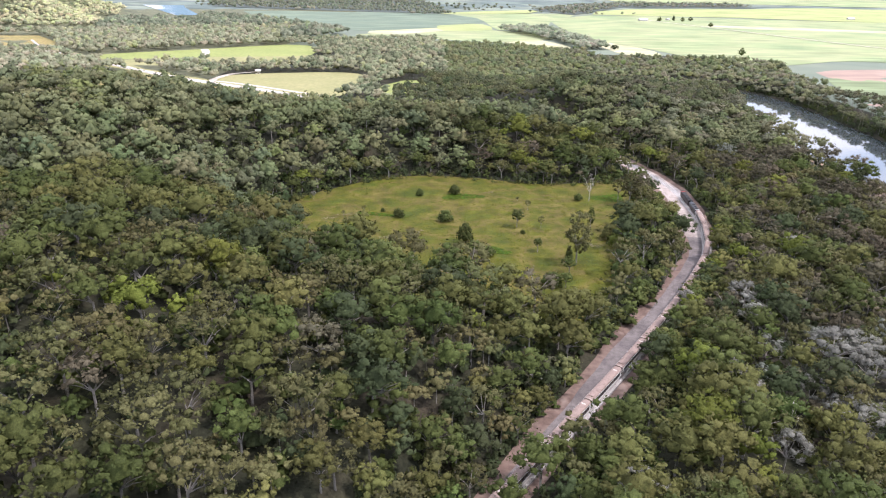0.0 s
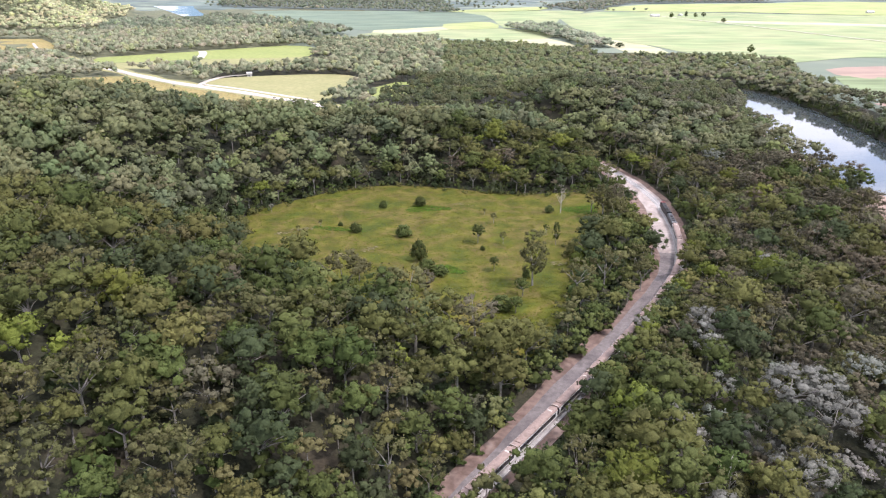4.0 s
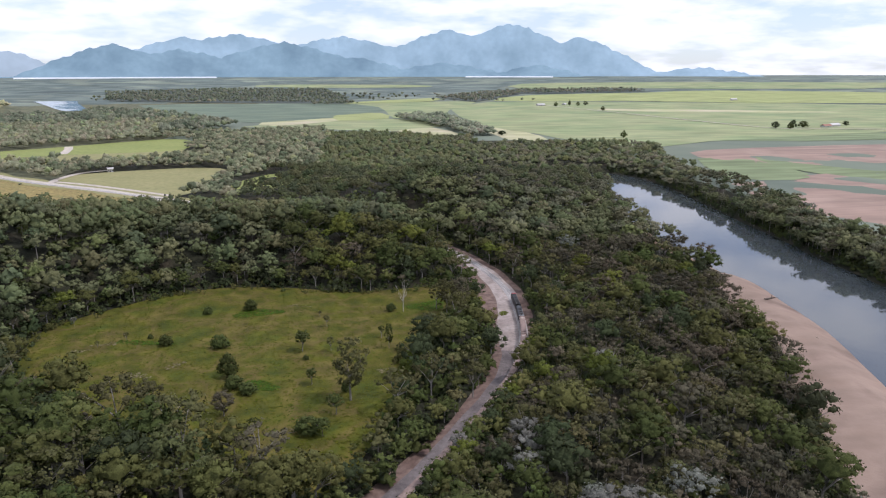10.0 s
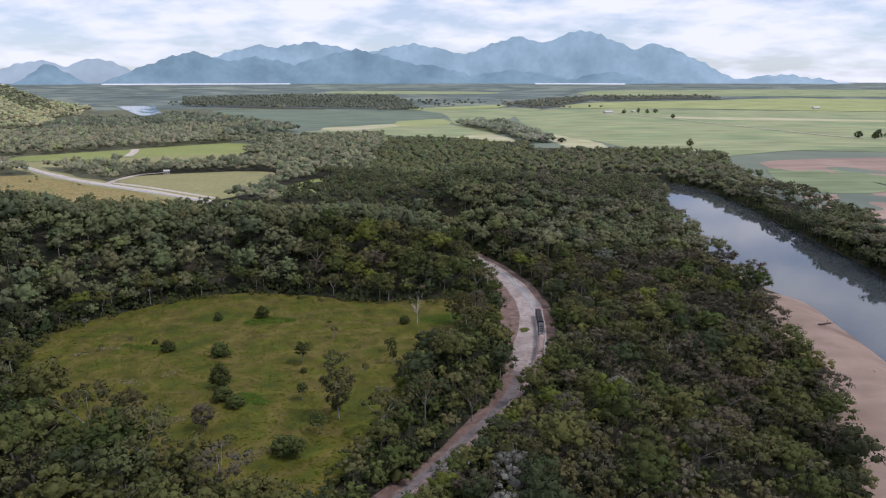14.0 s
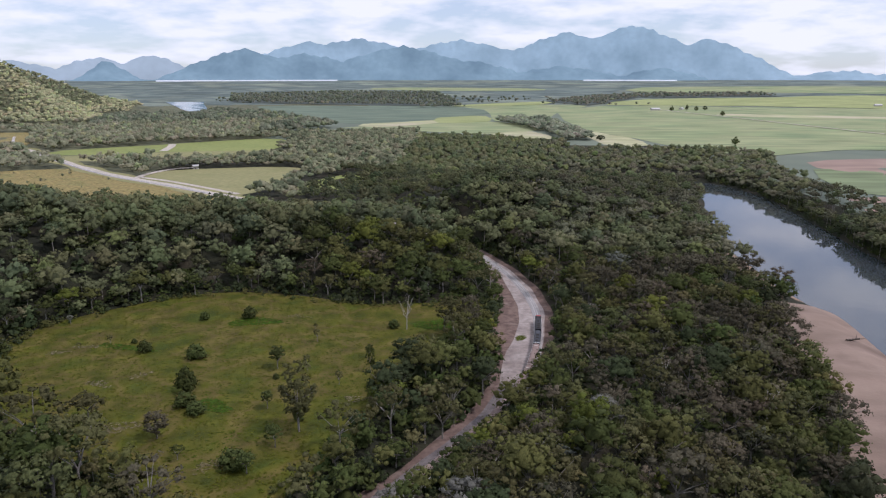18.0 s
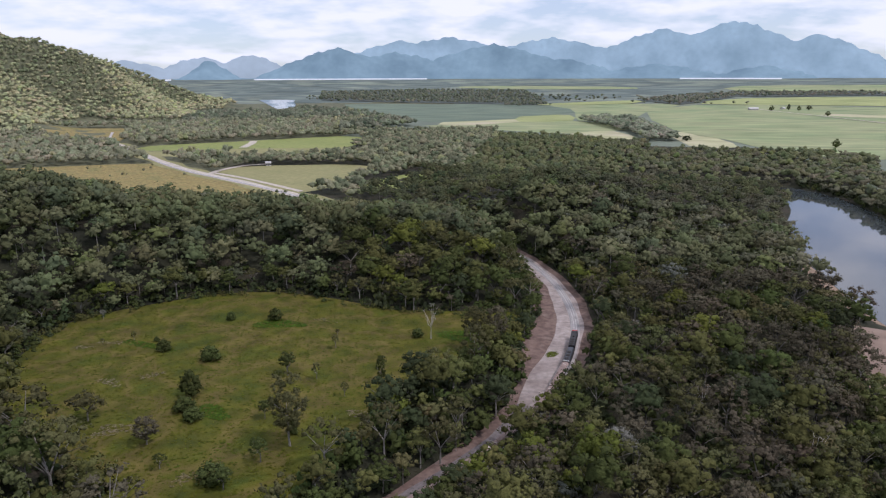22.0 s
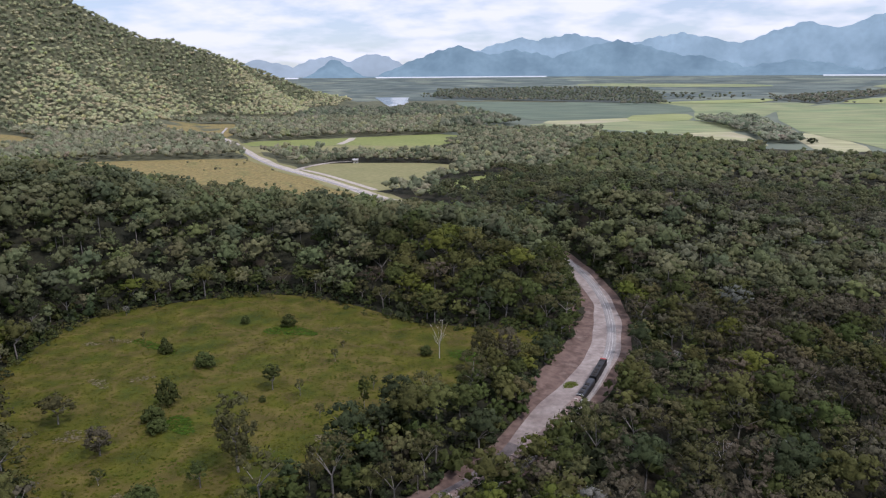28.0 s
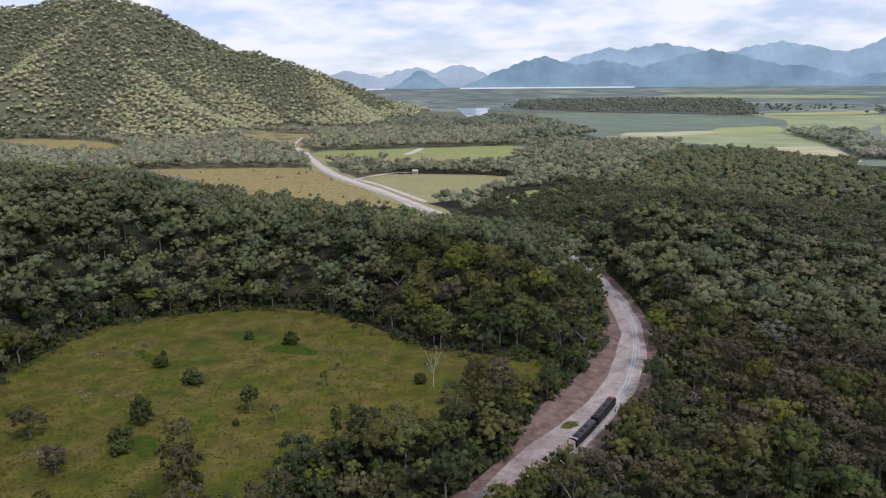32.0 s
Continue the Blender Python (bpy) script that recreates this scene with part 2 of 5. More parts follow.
CONCRETE = material("sleeper_concrete", [(0.40, 0.38, 0.35), (0.50, 0.48, 0.45)], 3.0, 0.9)
LEAF = leaf_material("foliage")
water = bpy.data.materials.new("river_water")
water.use_nodes = True
wb = water.node_tree.nodes["Principled BSDF"]
wb.inputs["Base Color"].default_value = (0.045, 0.055, 0.06, 1)
wb.inputs["Roughness"].default_value, wb.inputs["IOR"].default_value = 0.04, 1.6
wt = water.node_tree.nodes.new("ShaderNodeTexNoise"); wt.inputs["Scale"].default_value = 0.12; wt.inputs["Detail"].default_value = 5
wg = water.node_tree.nodes.new("ShaderNodeNewGeometry")
water.node_tree.links.new(wg.outputs["Position"], wt.inputs["Vector"])
wbp = water.node_tree.nodes.new("ShaderNodeBump"); wbp.inputs["Strength"].default_value, wbp.inputs["Distance"].default_value = 0.05, 0.4
water.node_tree.links.new(wt.outputs["Fac"], wbp.inputs["Height"]); water.node_tree.links.new(wbp.outputs[0], wb.inputs["Normal"])

# ---- the plan ----
CLEARING = np.array([(-62, 303), (-70, 320), (-77, 342), (-82, 354), (-75, 380), (-44, 412), (-30, 422), (0, 428), (35, 421), (60, 412), (95, 416), (118, 420), (126, 405), (117, 385), (102, 355), (90, 332), (86, 300), (71, 258), (57, 230), (47, 225), (34, 238), (14, 254), (-10, 265), (-28, 276), (-46, 288)], float)
TRACK = np.array([(-25, 80), (-6, 108), (15, 137), (29, 156), (43, 175), (69, 211), (97, 252), (120, 290), (132, 315), (141, 346), (146, 378), (148, 410), (146, 437), (141, 464), (134, 488), (122, 517), (105, 548), (80, 585), (40, 622), (-20, 652), (-85, 688), (-145, 733), (-212, 781), (-284, 829), (-350, 884), (-415, 946), (-480, 1010), (-570, 1098), (-640, 1180), (-720, 1300)], float)
RIVER_W = np.array([(224, -60), (236, 60), (250, 150), (268, 240), (284, 299), (298, 352), (303, 397), (306, 436), (299, 460), (296, 490), (297, 540), (298, 600), (312, 690), (338, 770), (344, 822), (322, 852), (262, 872), (190, 884)], float)
RIVER_E = np.array([(430, -60), (410, 60), (400, 150), (392, 250), (388, 300), (386, 352), (384, 397), (384, 436), (385, 462), (386, 490), (391, 540), (396, 620), (403, 700), (408, 780), (402, 850), (374, 902), (300, 928), (205, 936)], float)
WATER_Z = -11.0


def rounded(pts, n=6, closed=False):
    """A smooth line through the points (Catmull-Rom)."""
    k = len(pts)
    out = []
    for i in range(k if closed else k - 1):
        a, b, c, d = [pts[(i + j) % k] if closed else pts[min(max(i + j, 0), k - 1)] for j in (-1, 0, 1, 2)]
        for s in range(n):
            t = s / n
            out.append(0.5 * (2 * b + (c - a) * t + (2 * a - 5 * b + 4 * c - d) * t * t + (3 * b - a - 3 * c + d) * t ** 3))
    if not closed:
        out.append(pts[-1])
    return np.array(out)


def inside(poly, x, y):
    """Whether each point lies in the polygon."""
    hit = np.zeros(np.shape(x), bool)
    for (ax, ay), (bx, by) in zip(poly, np.roll(poly, -1, 0)):
        if ay != by:
            hit ^= ((ay > y) != (by > y)) & (x < (bx - ax) * (y - ay) / (by - ay) + ax)
    return hit


def off_line(line, x, y):
    """The distance of each point to a line of points, and its place along it."""
    best, where, run = np.full(np.shape(x), 1e9), np.zeros(np.shape(x)), 0.0
    for a, b in zip(line[:-1], line[1:]):
        d = b - a
        length = float(np.hypot(*d)) or 1e-9
        s = np.clip(((x - a[0]) * d[0] + (y - a[1]) * d[1]) / length ** 2, 0, 1)
        far = np.hypot(x - a[0] - s * d[0], y - a[1] - s * d[1])
        near = far < best
        best, where = np.where(near, far, best), np.where(near, run + s * length, where)
        run += length
    return best, where


def ease(lo, hi, v):
    s = np.clip((v - lo) / (hi - lo), 0, 1)
    return s * s * (3 - 2 * s)


CLEAR_LINE = rounded(CLEARING, 3, True)
TRACK_LINE = rounded(TRACK, 6)
RIVER = np.concatenate([rounded(RIVER_W, 4), rounded(RIVER_E, 4)[::-1]])
CLOSED = np.concatenate([CLEAR_LINE, CLEAR_LINE[:1]])
RIVER_MID = rounded((RIVER_W + RIVER_E) / 2, 3)


def bell(x, y, cx, cy, sx, sy, turn=0.0):
    c, s = math.cos(radians(turn)), math.sin(radians(turn))
    u, v = (x - cx) * c + (y - cy) * s, -(x - cx) * s + (y - cy) * c
    return np.exp(-0.5 * ((u / sx) ** 2 + (v / sy) ** 2))


def wavy(x, y, size, seed=0.0):
    """Cheap smooth unevenness between -1 and 1."""
    a, b = x / size, y / size
    return (np.sin(a * 1.3 + b * 0.7 + seed) + np.sin(-a * 0.6 + b * 1.7 + 2 * seed) + np.sin(a * 2.3 - b * 1.1 + 3 * seed) * 0.6 + np.sin(a * 3.1 + b * 2.9 + seed) * 0.4) / 3


# the big hill: its crest and the spurs that run down to the pasture, as (x, y, height)
CREST = [(-2500, 1180, 300), (-1900, 1340, 318), (-1600, 1430, 328), (-1390, 1420, 332), (-1320, 1535, 280), (-1250, 1650, 216), (-1140, 1915, 146), (-1000, 2085, 48), (-900, 2260, 5)]
SPURS = [[(-1390, 1420, 318), (-1393, 1240, 217), (-1349, 1143, 157), (-1329, 1040, 108), (-1315, 938, 55)], [(-1390, 1420, 318), (-1279, 1330, 190), (-1137, 1282, 133), (-999, 1229, 77), (-846, 1216, 39), (-765, 1238, 4)], [(-1141, 1850, 145), (-988, 1753, 85), (-842, 1637, 35)]]
HILL_EDGE = np.array([(-1270, 1000), (-1150, 1080), (-880, 1020), (-786, 905), (-900, 870), (-1300, 880)], float)


def ridge(line, x, y, base, spread):
    """A crest line that falls to both sides."""
    line = np.array(line, float)
    dh, sh = off_line(line[:, :2], x, y)
    crest = np.interp(sh, np.r_[0, np.cumsum(np.hypot(*np.diff(line[:, :2], axis=0).T))], line[:, 2])
    spur = 1 + 0.10 * np.sin(sh / 62.0 + 0.6) + 0.05 * np.sin(sh / 23.0)
    return crest * np.maximum(0, 1 - dh / ((base + spread * crest) * spur)) ** 1.25


def hill_parts(x, y):
    """Height of the main crest and of its spurs."""
    return ridge(CREST, x, y, 150, 0.95), np.max([ridge(line, x, y, 110, 1.05) for line in SPURS], 0)


def height(x, y):
    """The ground's height, sculpted from hills, the river's trough and the level rail bed."""
    x, y = np.asarray(x, float), np.asarray(y, float)
    near = 45 * bell(x, y, -215, 415, 100, 85) + 32 * bell(x, y, -150, 200, 85, 75) + 15 * bell(x, y, 25, 485, 85, 36)
    near = near + 24 * bell(x, y, 138, 645, 62, 62) + 8 * bell(x, y, 240, 720, 80, 90)
    near = near + 1.5 * wavy(x, y, 45)
    near = near * (1 - np.where(x < 40 + 0.2 * (y - 640), ease(590, 640, y + 0.12 * x), ease(900, 1000, y)))
    dc, _ = off_line(CLOSED, x, y)
    near = near * np.where(inside(CLEAR_LINE, x, y), 0.0, ease(0, 55, dc))
    # ground falls towards the river
    dr, _ = off_line(RIVER_MID, x, y)
    near = near - 5.0 * ease(260, 90, dr) * np.where(x < 420, 1, 0.2)
    dt, st = off_line(TRACK_LINE, x, y)
    bed = -4.0 + 4.0 * ease(420, 700, st)
    near = near + (bed - near) * ease(30, 12, dt)
    wet = inside(RIVER, x, y)
    edge = np.minimum(off_line(rounded(RIVER_W, 4), x, y)[0], off_line(rounded(RIVER_E, 4), x, y)[0])
    near = np.where(wet, WATER_Z - 0.05 - 2.5 * ease(0, 12, edge), near + (WATER_Z + 0.3 - near) * ease(16, 0, edge))
    back, front = hill_parts(x, y)
    hill = 9 * np.logaddexp(back / 9, front / 9) - 9 * math.log(2)
    hill = np.maximum(hill, 0) * (1 + 0.05 * wavy(x, y, 60, 1.0)) * ease(0, 110, np.where(inside(HILL_EDGE, x, y), 0, off_line(np.concatenate([HILL_EDGE, HILL_EDGE[:1]]), x, y)[0]))
    # far country lifts a little, as the coast does that is seen over it
    d = np.hypot(x - 100, y - 80)
    return near + hill + 68 * ease(1900, 4900, d) ** 1.2


def link(name, verts, faces, mats, parent=None, smooth=False, index=None):
    me = bpy.data.meshes.new(name)
    me.from_pydata(verts, [], faces)
    for m in mats if isinstance(mats, (list, tuple)) else [mats]:
        me.materials.append(m)
    if index is not None:
        me.polygons.foreach_set("material_index", index)
    if smooth:
        me.polygons.foreach_set("use_smooth", [True] * len(me.polygons))
    me.update()
    ob = new(name, me)
    ob.parent = parent
    return ob


def part(name, bm, mat, parent, label=""):
    """Links a bmesh as one mesh under a thing or a part."""
    me = bpy.data.meshes.new(name)
    bm.to_mesh(me); bm.free()
    me.materials.append(mat)
    ob = new(name, me)
    ob.parent = parent
    return tagged(ob, label)


# ---- ground ----
def steps(lo, hi, fine_lo, fine_hi, fine, grow):
    """Coordinates that are close together between fine_lo and fine_hi and grow apart outside."""
    mid = list(np.arange(fine_lo, fine_hi + 0.1, fine))
    out, s = [], fine
    v = fine_hi
    while v < hi:
        s = min(s * grow, 40.0 if v < 2300 else 150.0); v = min(v + s, hi); out.append(v)
    low, s, v = [], fine, fine_lo
    while v > lo:
        s = min(s * grow, 40.0 if v > -2000 else 150.0); v = max(v - s, lo); low.append(v)
    return np.array(low[::-1] + mid + out)


gx = steps(-4850, 4850, -260, 470, 7.0, 1.07)
gy = steps(-700, 4880, 80, 720, 7.0, 1.05)
GX, GY = np.meshgrid(gx, gy)
GZ = height(GX, GY)


def ground_z(x, y):
    """The height of the ground sheet as built."""
    x, y = np.asarray(x, float), np.asarray(y, float)
    i, j = np.clip(np.searchsorted(gx, x) - 1, 0, len(gx) - 2), np.clip(np.searchsorted(gy, y) - 1, 0, len(gy) - 2)
    u, v = (x - gx[i]) / (gx[i + 1] - gx[i]), (y - gy[j]) / (gy[j + 1] - gy[j])
    return (GZ[j, i] * (1 - u) + GZ[j, i + 1] * u) * (1 - v) + (GZ[j + 1, i] * (1 - u) + GZ[j + 1, i + 1] * u) * v


verts = np.stack([GX.ravel(), GY.ravel(), GZ.ravel()], 1)
nx = len(gx)
faces, index = [], []
for j in range(len(gy) - 1):
    for i in range(nx - 1):
        faces.append((j * nx + i, j * nx + i + 1, (j + 1) * nx + i + 1, (j + 1) * nx + i))
        # past 2500 m the bluer ground, its colour carrying haze
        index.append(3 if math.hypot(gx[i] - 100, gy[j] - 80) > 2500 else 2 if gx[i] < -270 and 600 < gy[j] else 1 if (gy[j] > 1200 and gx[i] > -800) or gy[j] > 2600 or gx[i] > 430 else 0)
ground = link("ground", verts.tolist(), faces, [FLOOR, PLAIN, HILL_SHADE_FLOOR, COAST], smooth=True, index=index)
tagged(ground, "brown-green forest floor and flat farm country to the coast", "ground", kind="structure")


def sheet(name, outline, mat, label, category, lift=0.25, grid=0.0):
    """A field or bank: a flat-lying area draped over the ground."""
    outline = np.asarray(outline, float)
    bm = bmesh.new()
    if grid:
        lo, hi = outline.min(0), outline.max(0)
        xs, ys = np.arange(lo[0], hi[0] + grid, grid), np.arange(lo[1], hi[1] + grid, grid)
        X, Y = np.meshgrid(xs, ys)
        near = off_line(np.concatenate([outline, outline[:1]]), X, Y)[0]
        ok = inside(outline, X, Y) & (near > grid * 0.45)
        pts = np.concatenate([outline, np.stack([X[ok], Y[ok]], 1)])
        from mathutils import geometry
        n = len(outline)
        vs, _, fs, _, _, _ = geometry.delaunay_2d_cdt([Vector(p) for p in pts], [(i, (i + 1) % n) for i in range(n)], [], 1, 1e-4)
        pts = np.array([(v.x, v.y) for v in vs])
        z = ground_z(pts[:, 0], pts[:, 1]) + lift
        ob = link(name, [(p[0], p[1], q) for p, q in zip(pts, z)], [tuple(f) for f in fs], mat, smooth=True)
        bm.free()
    else:
        z = ground_z(outline[:, 0], outline[:, 1]) + lift
        f = bm.faces.new([bm.verts.new((p[0], p[1], q)) for p, q in zip(outline, z)])
        bmesh.ops.triangulate(bm, faces=[f])
        bmesh.ops.recalc_face_normals(bm, faces=bm.faces)
        if sum(q.normal.z for q in bm.faces) < 0:
            bmesh.ops.reverse_faces(bm, faces=bm.faces)
        me = bpy.data.meshes.new(name)
        bm.to_mesh(me); bm.free()
        me.materials.append(mat)
        ob = new(name, me)
    return tagged(ob, label, category, kind="structure")


def ribbon(name, line, left, right, mat, label, category, lift=0.3, columns=3):
    """A road or bed along a line; left and right are widths to its sides, single or one for each point."""
    line = np.asarray(line, float)
    d = np.gradient(line, axis=0)
    d /= np.hypot(d[:, 0], d[:, 1])[:, None]
    side = np.stack([-d[:, 1], d[:, 0]], 1)
    left, right = np.broadcast_to(left, len(line)), np.broadcast_to(right, len(line))
    verts, faces = [], []
    for k, p in enumerate(line):
        for c in range(columns + 1):
            s = left[k] + (-right[k] - left[k]) * c / columns
            q = p + side[k] * s
            verts.append((q[0], q[1], 0.0))
    verts = np.array(verts)
    verts[:, 2] = height(verts[:, 0], verts[:, 1]) + lift
    verts = verts.tolist()
    w = columns + 1
    for k in range(len(line) - 1):
        for c in range(columns):
            faces.append((k * w + c, k * w + c + 1, (k + 1) * w + c + 1, (k + 1) * w + c)[::-1])
    return tagged(link(name, verts, faces, mat, smooth=True), label, category, kind="structure")


sheet("meadow", CLEAR_LINE, MEADOW, "open grassy meadow ringed by forest, patchy green", "meadow", 0.45, grid=4.0)
river = link("river", [(x, y, WATER_Z) for x, y in RIVER], [tuple(range(len(RIVER)))], water)
bm = bmesh.new(); bm.from_mesh(river.data); bmesh.ops.triangulate(bm, faces=bm.faces); bm.to_mesh(river.data); bm.free()
tagged(river, "calm dark river mirroring sky and clouds", "river", kind="structure")

# sand bank and wet margin along the river
WATERSIDE = rounded(RIVER_W, 4)
SANDBANK = np.concatenate([WATERSIDE[4:30], np.array([(276, 440), (262, 395), (250, 330), (238, 290), (216, 235), (198, 190), (188, 140), (180, 80)])])
sheet("sandbank", SANDBANK, SAND, "bare pinkish sand bank along the river", "sandbank", 0.75, grid=6.0)
MARGIN = rounded(RIVER_W[8:13], 5)
ribbon("river_margin", MARGIN, 4.0 + 18.0 * bell(MARGIN[:, 0], MARGIN[:, 1], 297, 500, 60, 42), 0.5, BANK, "dark wet earth strip at the water's edge", "bank", 0.3)

# ---- farm country beyond the forest ----
FIELDS = {
    "paddock": ([(-262, 842), (-250, 888), (-180, 916), (-123, 928), (-88, 900), (-84, 850), (-92, 770), (-110, 722), (-150, 752), (-210, 800)], PADDOCK, "pale green mown paddock beside the road", 0.3),
    "crop_strip": ([(-490, 1036), (-505, 1092), (-400, 1180), (-266, 1298), (-205, 1250), (-195, 1130), (-260, 1100), (-344, 1080), (-436, 1036)], CROP, "bright green crop strip between tree lines", 0.3),
    "rough_pasture": ([(-600, 770), (-480, 850), (-384, 896), (-352, 880), (-288, 824), (-216, 776), (-150, 728), (-90, 682), (-40, 658), (-70, 630), (-150, 622), (-215, 626), (-318, 664), (-474, 728)], SWAMP, "rough yellow-brown pasture with low scrub", 0.3),
    "far_pasture": ([(-1260, 1010), (-1104, 1080), (-880, 1010), (-786, 905), (-900, 880), (-1153, 940)], SWAMP, "yellow-green pasture below the wooded hill", 0.3),
    "crop_margin": ([(-500, 1000), (-436, 1032), (-344, 1076), (-200, 1125), (-150, 1070), (-220, 992), (-300, 970), (-420, 970)], PADDOCK, "dry grass strip between crop and tree line", 0.25),
    "hill_pasture": ([(-890, 1310), (-760, 1400), (-590, 1130), (-690, 1130)], SWAMP, "yellow-green pasture at the hill's foot", 0.3),
    "small_paddock": ([(-70, 770), (-40, 860), (-10, 850), (-20, 760)], CROP, "small bright green paddock among trees", 0.3),
    "stubble_field": ([(135, 1405), (218, 1475), (256, 1300), (254, 1241), (174, 1250)], STUBBLE, "pale bare stubble field", 0.5),
    "stubble_strip": ([(318, 1505), (379, 1366), (385, 1211), (316, 1224)], STUBBLE, "pale bare stubble strip beside a wood", 0.5),
    "near_cane": ([(-175, 1555), (20, 1695), (137, 1755), (260, 1600), (215, 1480), (130, 1410), (0, 1470)], CANE, "green cane field", 0.4),
    "fallow_strip": ([(-150, 1660), (12, 1798), (22, 1700), (-109, 1562)], STUBBLE, "pale fallow strip between cane", 0.9),
    "clouded_cane": ([(-624, 2388), (-300, 2440), (50, 2420), (142, 2066), (0, 1880), (5, 1800), (-150, 1660), (-210, 1700), (-356, 1868)], CANE_CLOUDED, "broad cane field coloured dark for cloud shadow", 0.6),
    "bright_cane": ([(5, 1877), (60, 1950), (128, 1964), (137, 1755), (20, 1700)], PALE_CANE, "bright yellow-green cane block", 1.1),
    "yellow_cane": ([(46, 2511), (352, 2723), (320, 2535), (52, 2425)], PALE_CANE, "yellow-green cane strip", 1.3),
    "back_cane": ([(142, 2070), (60, 2420), (320, 2520), (470, 2480), (330, 2100), (270, 1810), (150, 1760)], CANE, "green cane field behind a wood", 0.5),
    "east_cane": ([(334, 2092), (520, 2480), (973, 2399), (1700, 2100), (1900, 1500), (1100, 1290), (640, 1150), (520, 1075), (430, 1160), (390, 1330), (330, 1520)], CANE, "wide pale green cane fields east of the river", 0.5),
    "tan_stripe": ([(400, 1480), (560, 1330), (640, 1170), (590, 1150), (470, 1300)], STUBBLE, "tan fallow stripe in the cane", 1.2),
    # a soft shadow over the cane, laid on as a block of darker green
    "shaded_cane": ([(608, 1375), (851, 1456), (1045, 1261), (953, 1144), (660, 1165)], MID_CANE, "cane block darkened as a painted soft shadow", 1.2),
    "yellow_block": ([(640, 1640), (900, 1720), (1100, 1520), (860, 1470), (650, 1480)], PALE_CANE, "yellow-green cane block", 1.2),
    "tan_block": ([(800, 2080), (1300, 1900), (1340, 1830), (820, 1960)], STUBBLE, "pale fallow block", 1.3),
    "pink_field": ([(539, 1006), (660, 1052), (1000, 1080), (1500, 1050), (1300, 800), (749, 876), (600, 850), (544, 911)], TILLED, "bare pinkish tilled field", 0.5),
    "tilled_field": ([(459, 743), (533, 740), (620, 800), (1250, 780), (1100, 520), (700, 420), (430, 470), (440, 600)], TILLED, "bare pink-brown tilled field", 0.45),
    "green_strip": ([(603, 945), (668, 800), (900, 740), (880, 690), (640, 737), (587, 841)], MID_CANE, "narrow dark green crop strip", 1.0),
    "far_cane": ([(540, 2530), (1000, 2450), (1750, 2150), (2300, 2450), (1600, 2950), (1250, 2900), (760, 2860)], PALE_CANE, "pale yellow-green cane fields far out on the plain", 0.8),
    "coast_pasture": ([(820, 3250), (1250, 3230), (2200, 2850), (2700, 3100), (1700, 3600), (900, 3650)], CANE, "pale green pasture before the coast", 0.9),
    "inland_pasture": ([(-420, 3500), (60, 3420), (420, 3480), (300, 3640), (-300, 3680)], CANE, "pale green clearing beyond the woods", 0.9),
    "green_patch": ([(520, 945), (580, 918), (585, 800), (534, 748), (478, 782)], MID_CANE, "dark green crop patch in tilled soil", 1.0),
}
for name, (outline, mat, label, lift) in FIELDS.items():
    outline = np.array(outline, float)
    sheet(name, rounded(outline, 2, True), mat, label, "field", lift * (0.4 if outline[:, 1].max() < 2100 else 1.0), grid=60.0 if np.hypot(*np.ptp(outline, axis=0)) > 400 else 25.0)
FIELD_LINES = [rounded(np.array(o, float), 2, True) for o, *_ in FIELDS.values()]

LAGOON = np.array([(-1015, 2570), (-885, 2600), (-840, 2480), (-730, 2240), (-690, 2150), (-745, 2120), (-805, 2215), (-905, 2390)], float)
lagoon = sheet("lagoon", LAGOON, water, "bright distant river reach", "water", 1.0)

# the pale highway and its lanes
HIGHWAY = rounded(np.array([(30, 640), (-20, 656), (-85, 692), (-145, 737), (-212, 787), (-284, 836), (-350, 892), (-412, 950), (-480, 1018), (-570, 1105), (-640, 1150)], float), 5)
ribbon("highway_verge", HIGHWAY, 15.0 + 3 * np.sin(np.arange(len(HIGHWAY)) * 0.9), 12.0 + 3 * np.sin(np.arange(len(HIGHWAY)) * 1.3), PADDOCK, "pale dry grass verge along the road", "verge", 0.4)
ribbon("highway", HIGHWAY, 7.5 + 1.2 * np.sin(np.arange(len(HIGHWAY)) * 0.7), 4.5 + 0.8 * np.sin(np.arange(len(HIGHWAY)) * 1.1), ROAD, "pale dusty road running through the fields", "road", 0.5)
ribbon("farm_lane", rounded(np.array([(-258, 822), (-262, 850), (-253, 893), (-230, 915)], float), 4), 4, 4, ROAD, "pale dirt lane", "road", 0.55)
ribbon("paddock_lane", rounded(np.array([(-258, 830), (-215, 805), (-160, 765), (-112, 728)], float), 4), 3, 3, ROAD, "pale dirt lane along the paddock", "road", 0.55)
ribbon("cane_lane", rounded(np.array([(640, 2330), (748, 1959), (820, 1640), (893, 1378), (1010, 1340), (1250, 1290)], float), 4), 3.5, 3.5, ROAD, "pale dirt lane between cane fields", "road", 1.6)
ribbon("crop_track", np.array([(-350, 1090), (-365, 1150), (-380, 1190)], float), 6, 6, ROAD, "pale track across the crop", "road", 0.5)

# ---- rail corridor ----
_, RUN = off_line(TRACK_LINE, TRACK_LINE[:, 0], TRACK_LINE[:, 1])
ROAD_W = np.interp(TRACK_LINE[:, 1], [80, 137, 165, 180, 196, 214, 246, 290, 325, 340, 354, 381, 400, 453, 489, 535, 580, 660], [3.2, 3.8, 5.0, 5.8, 7.6, 9.2, 7.6, 7.6, 9.0, 11.0, 13.0, 14.5, 14.0, 12, 8.5, 6, 5, 4.5])
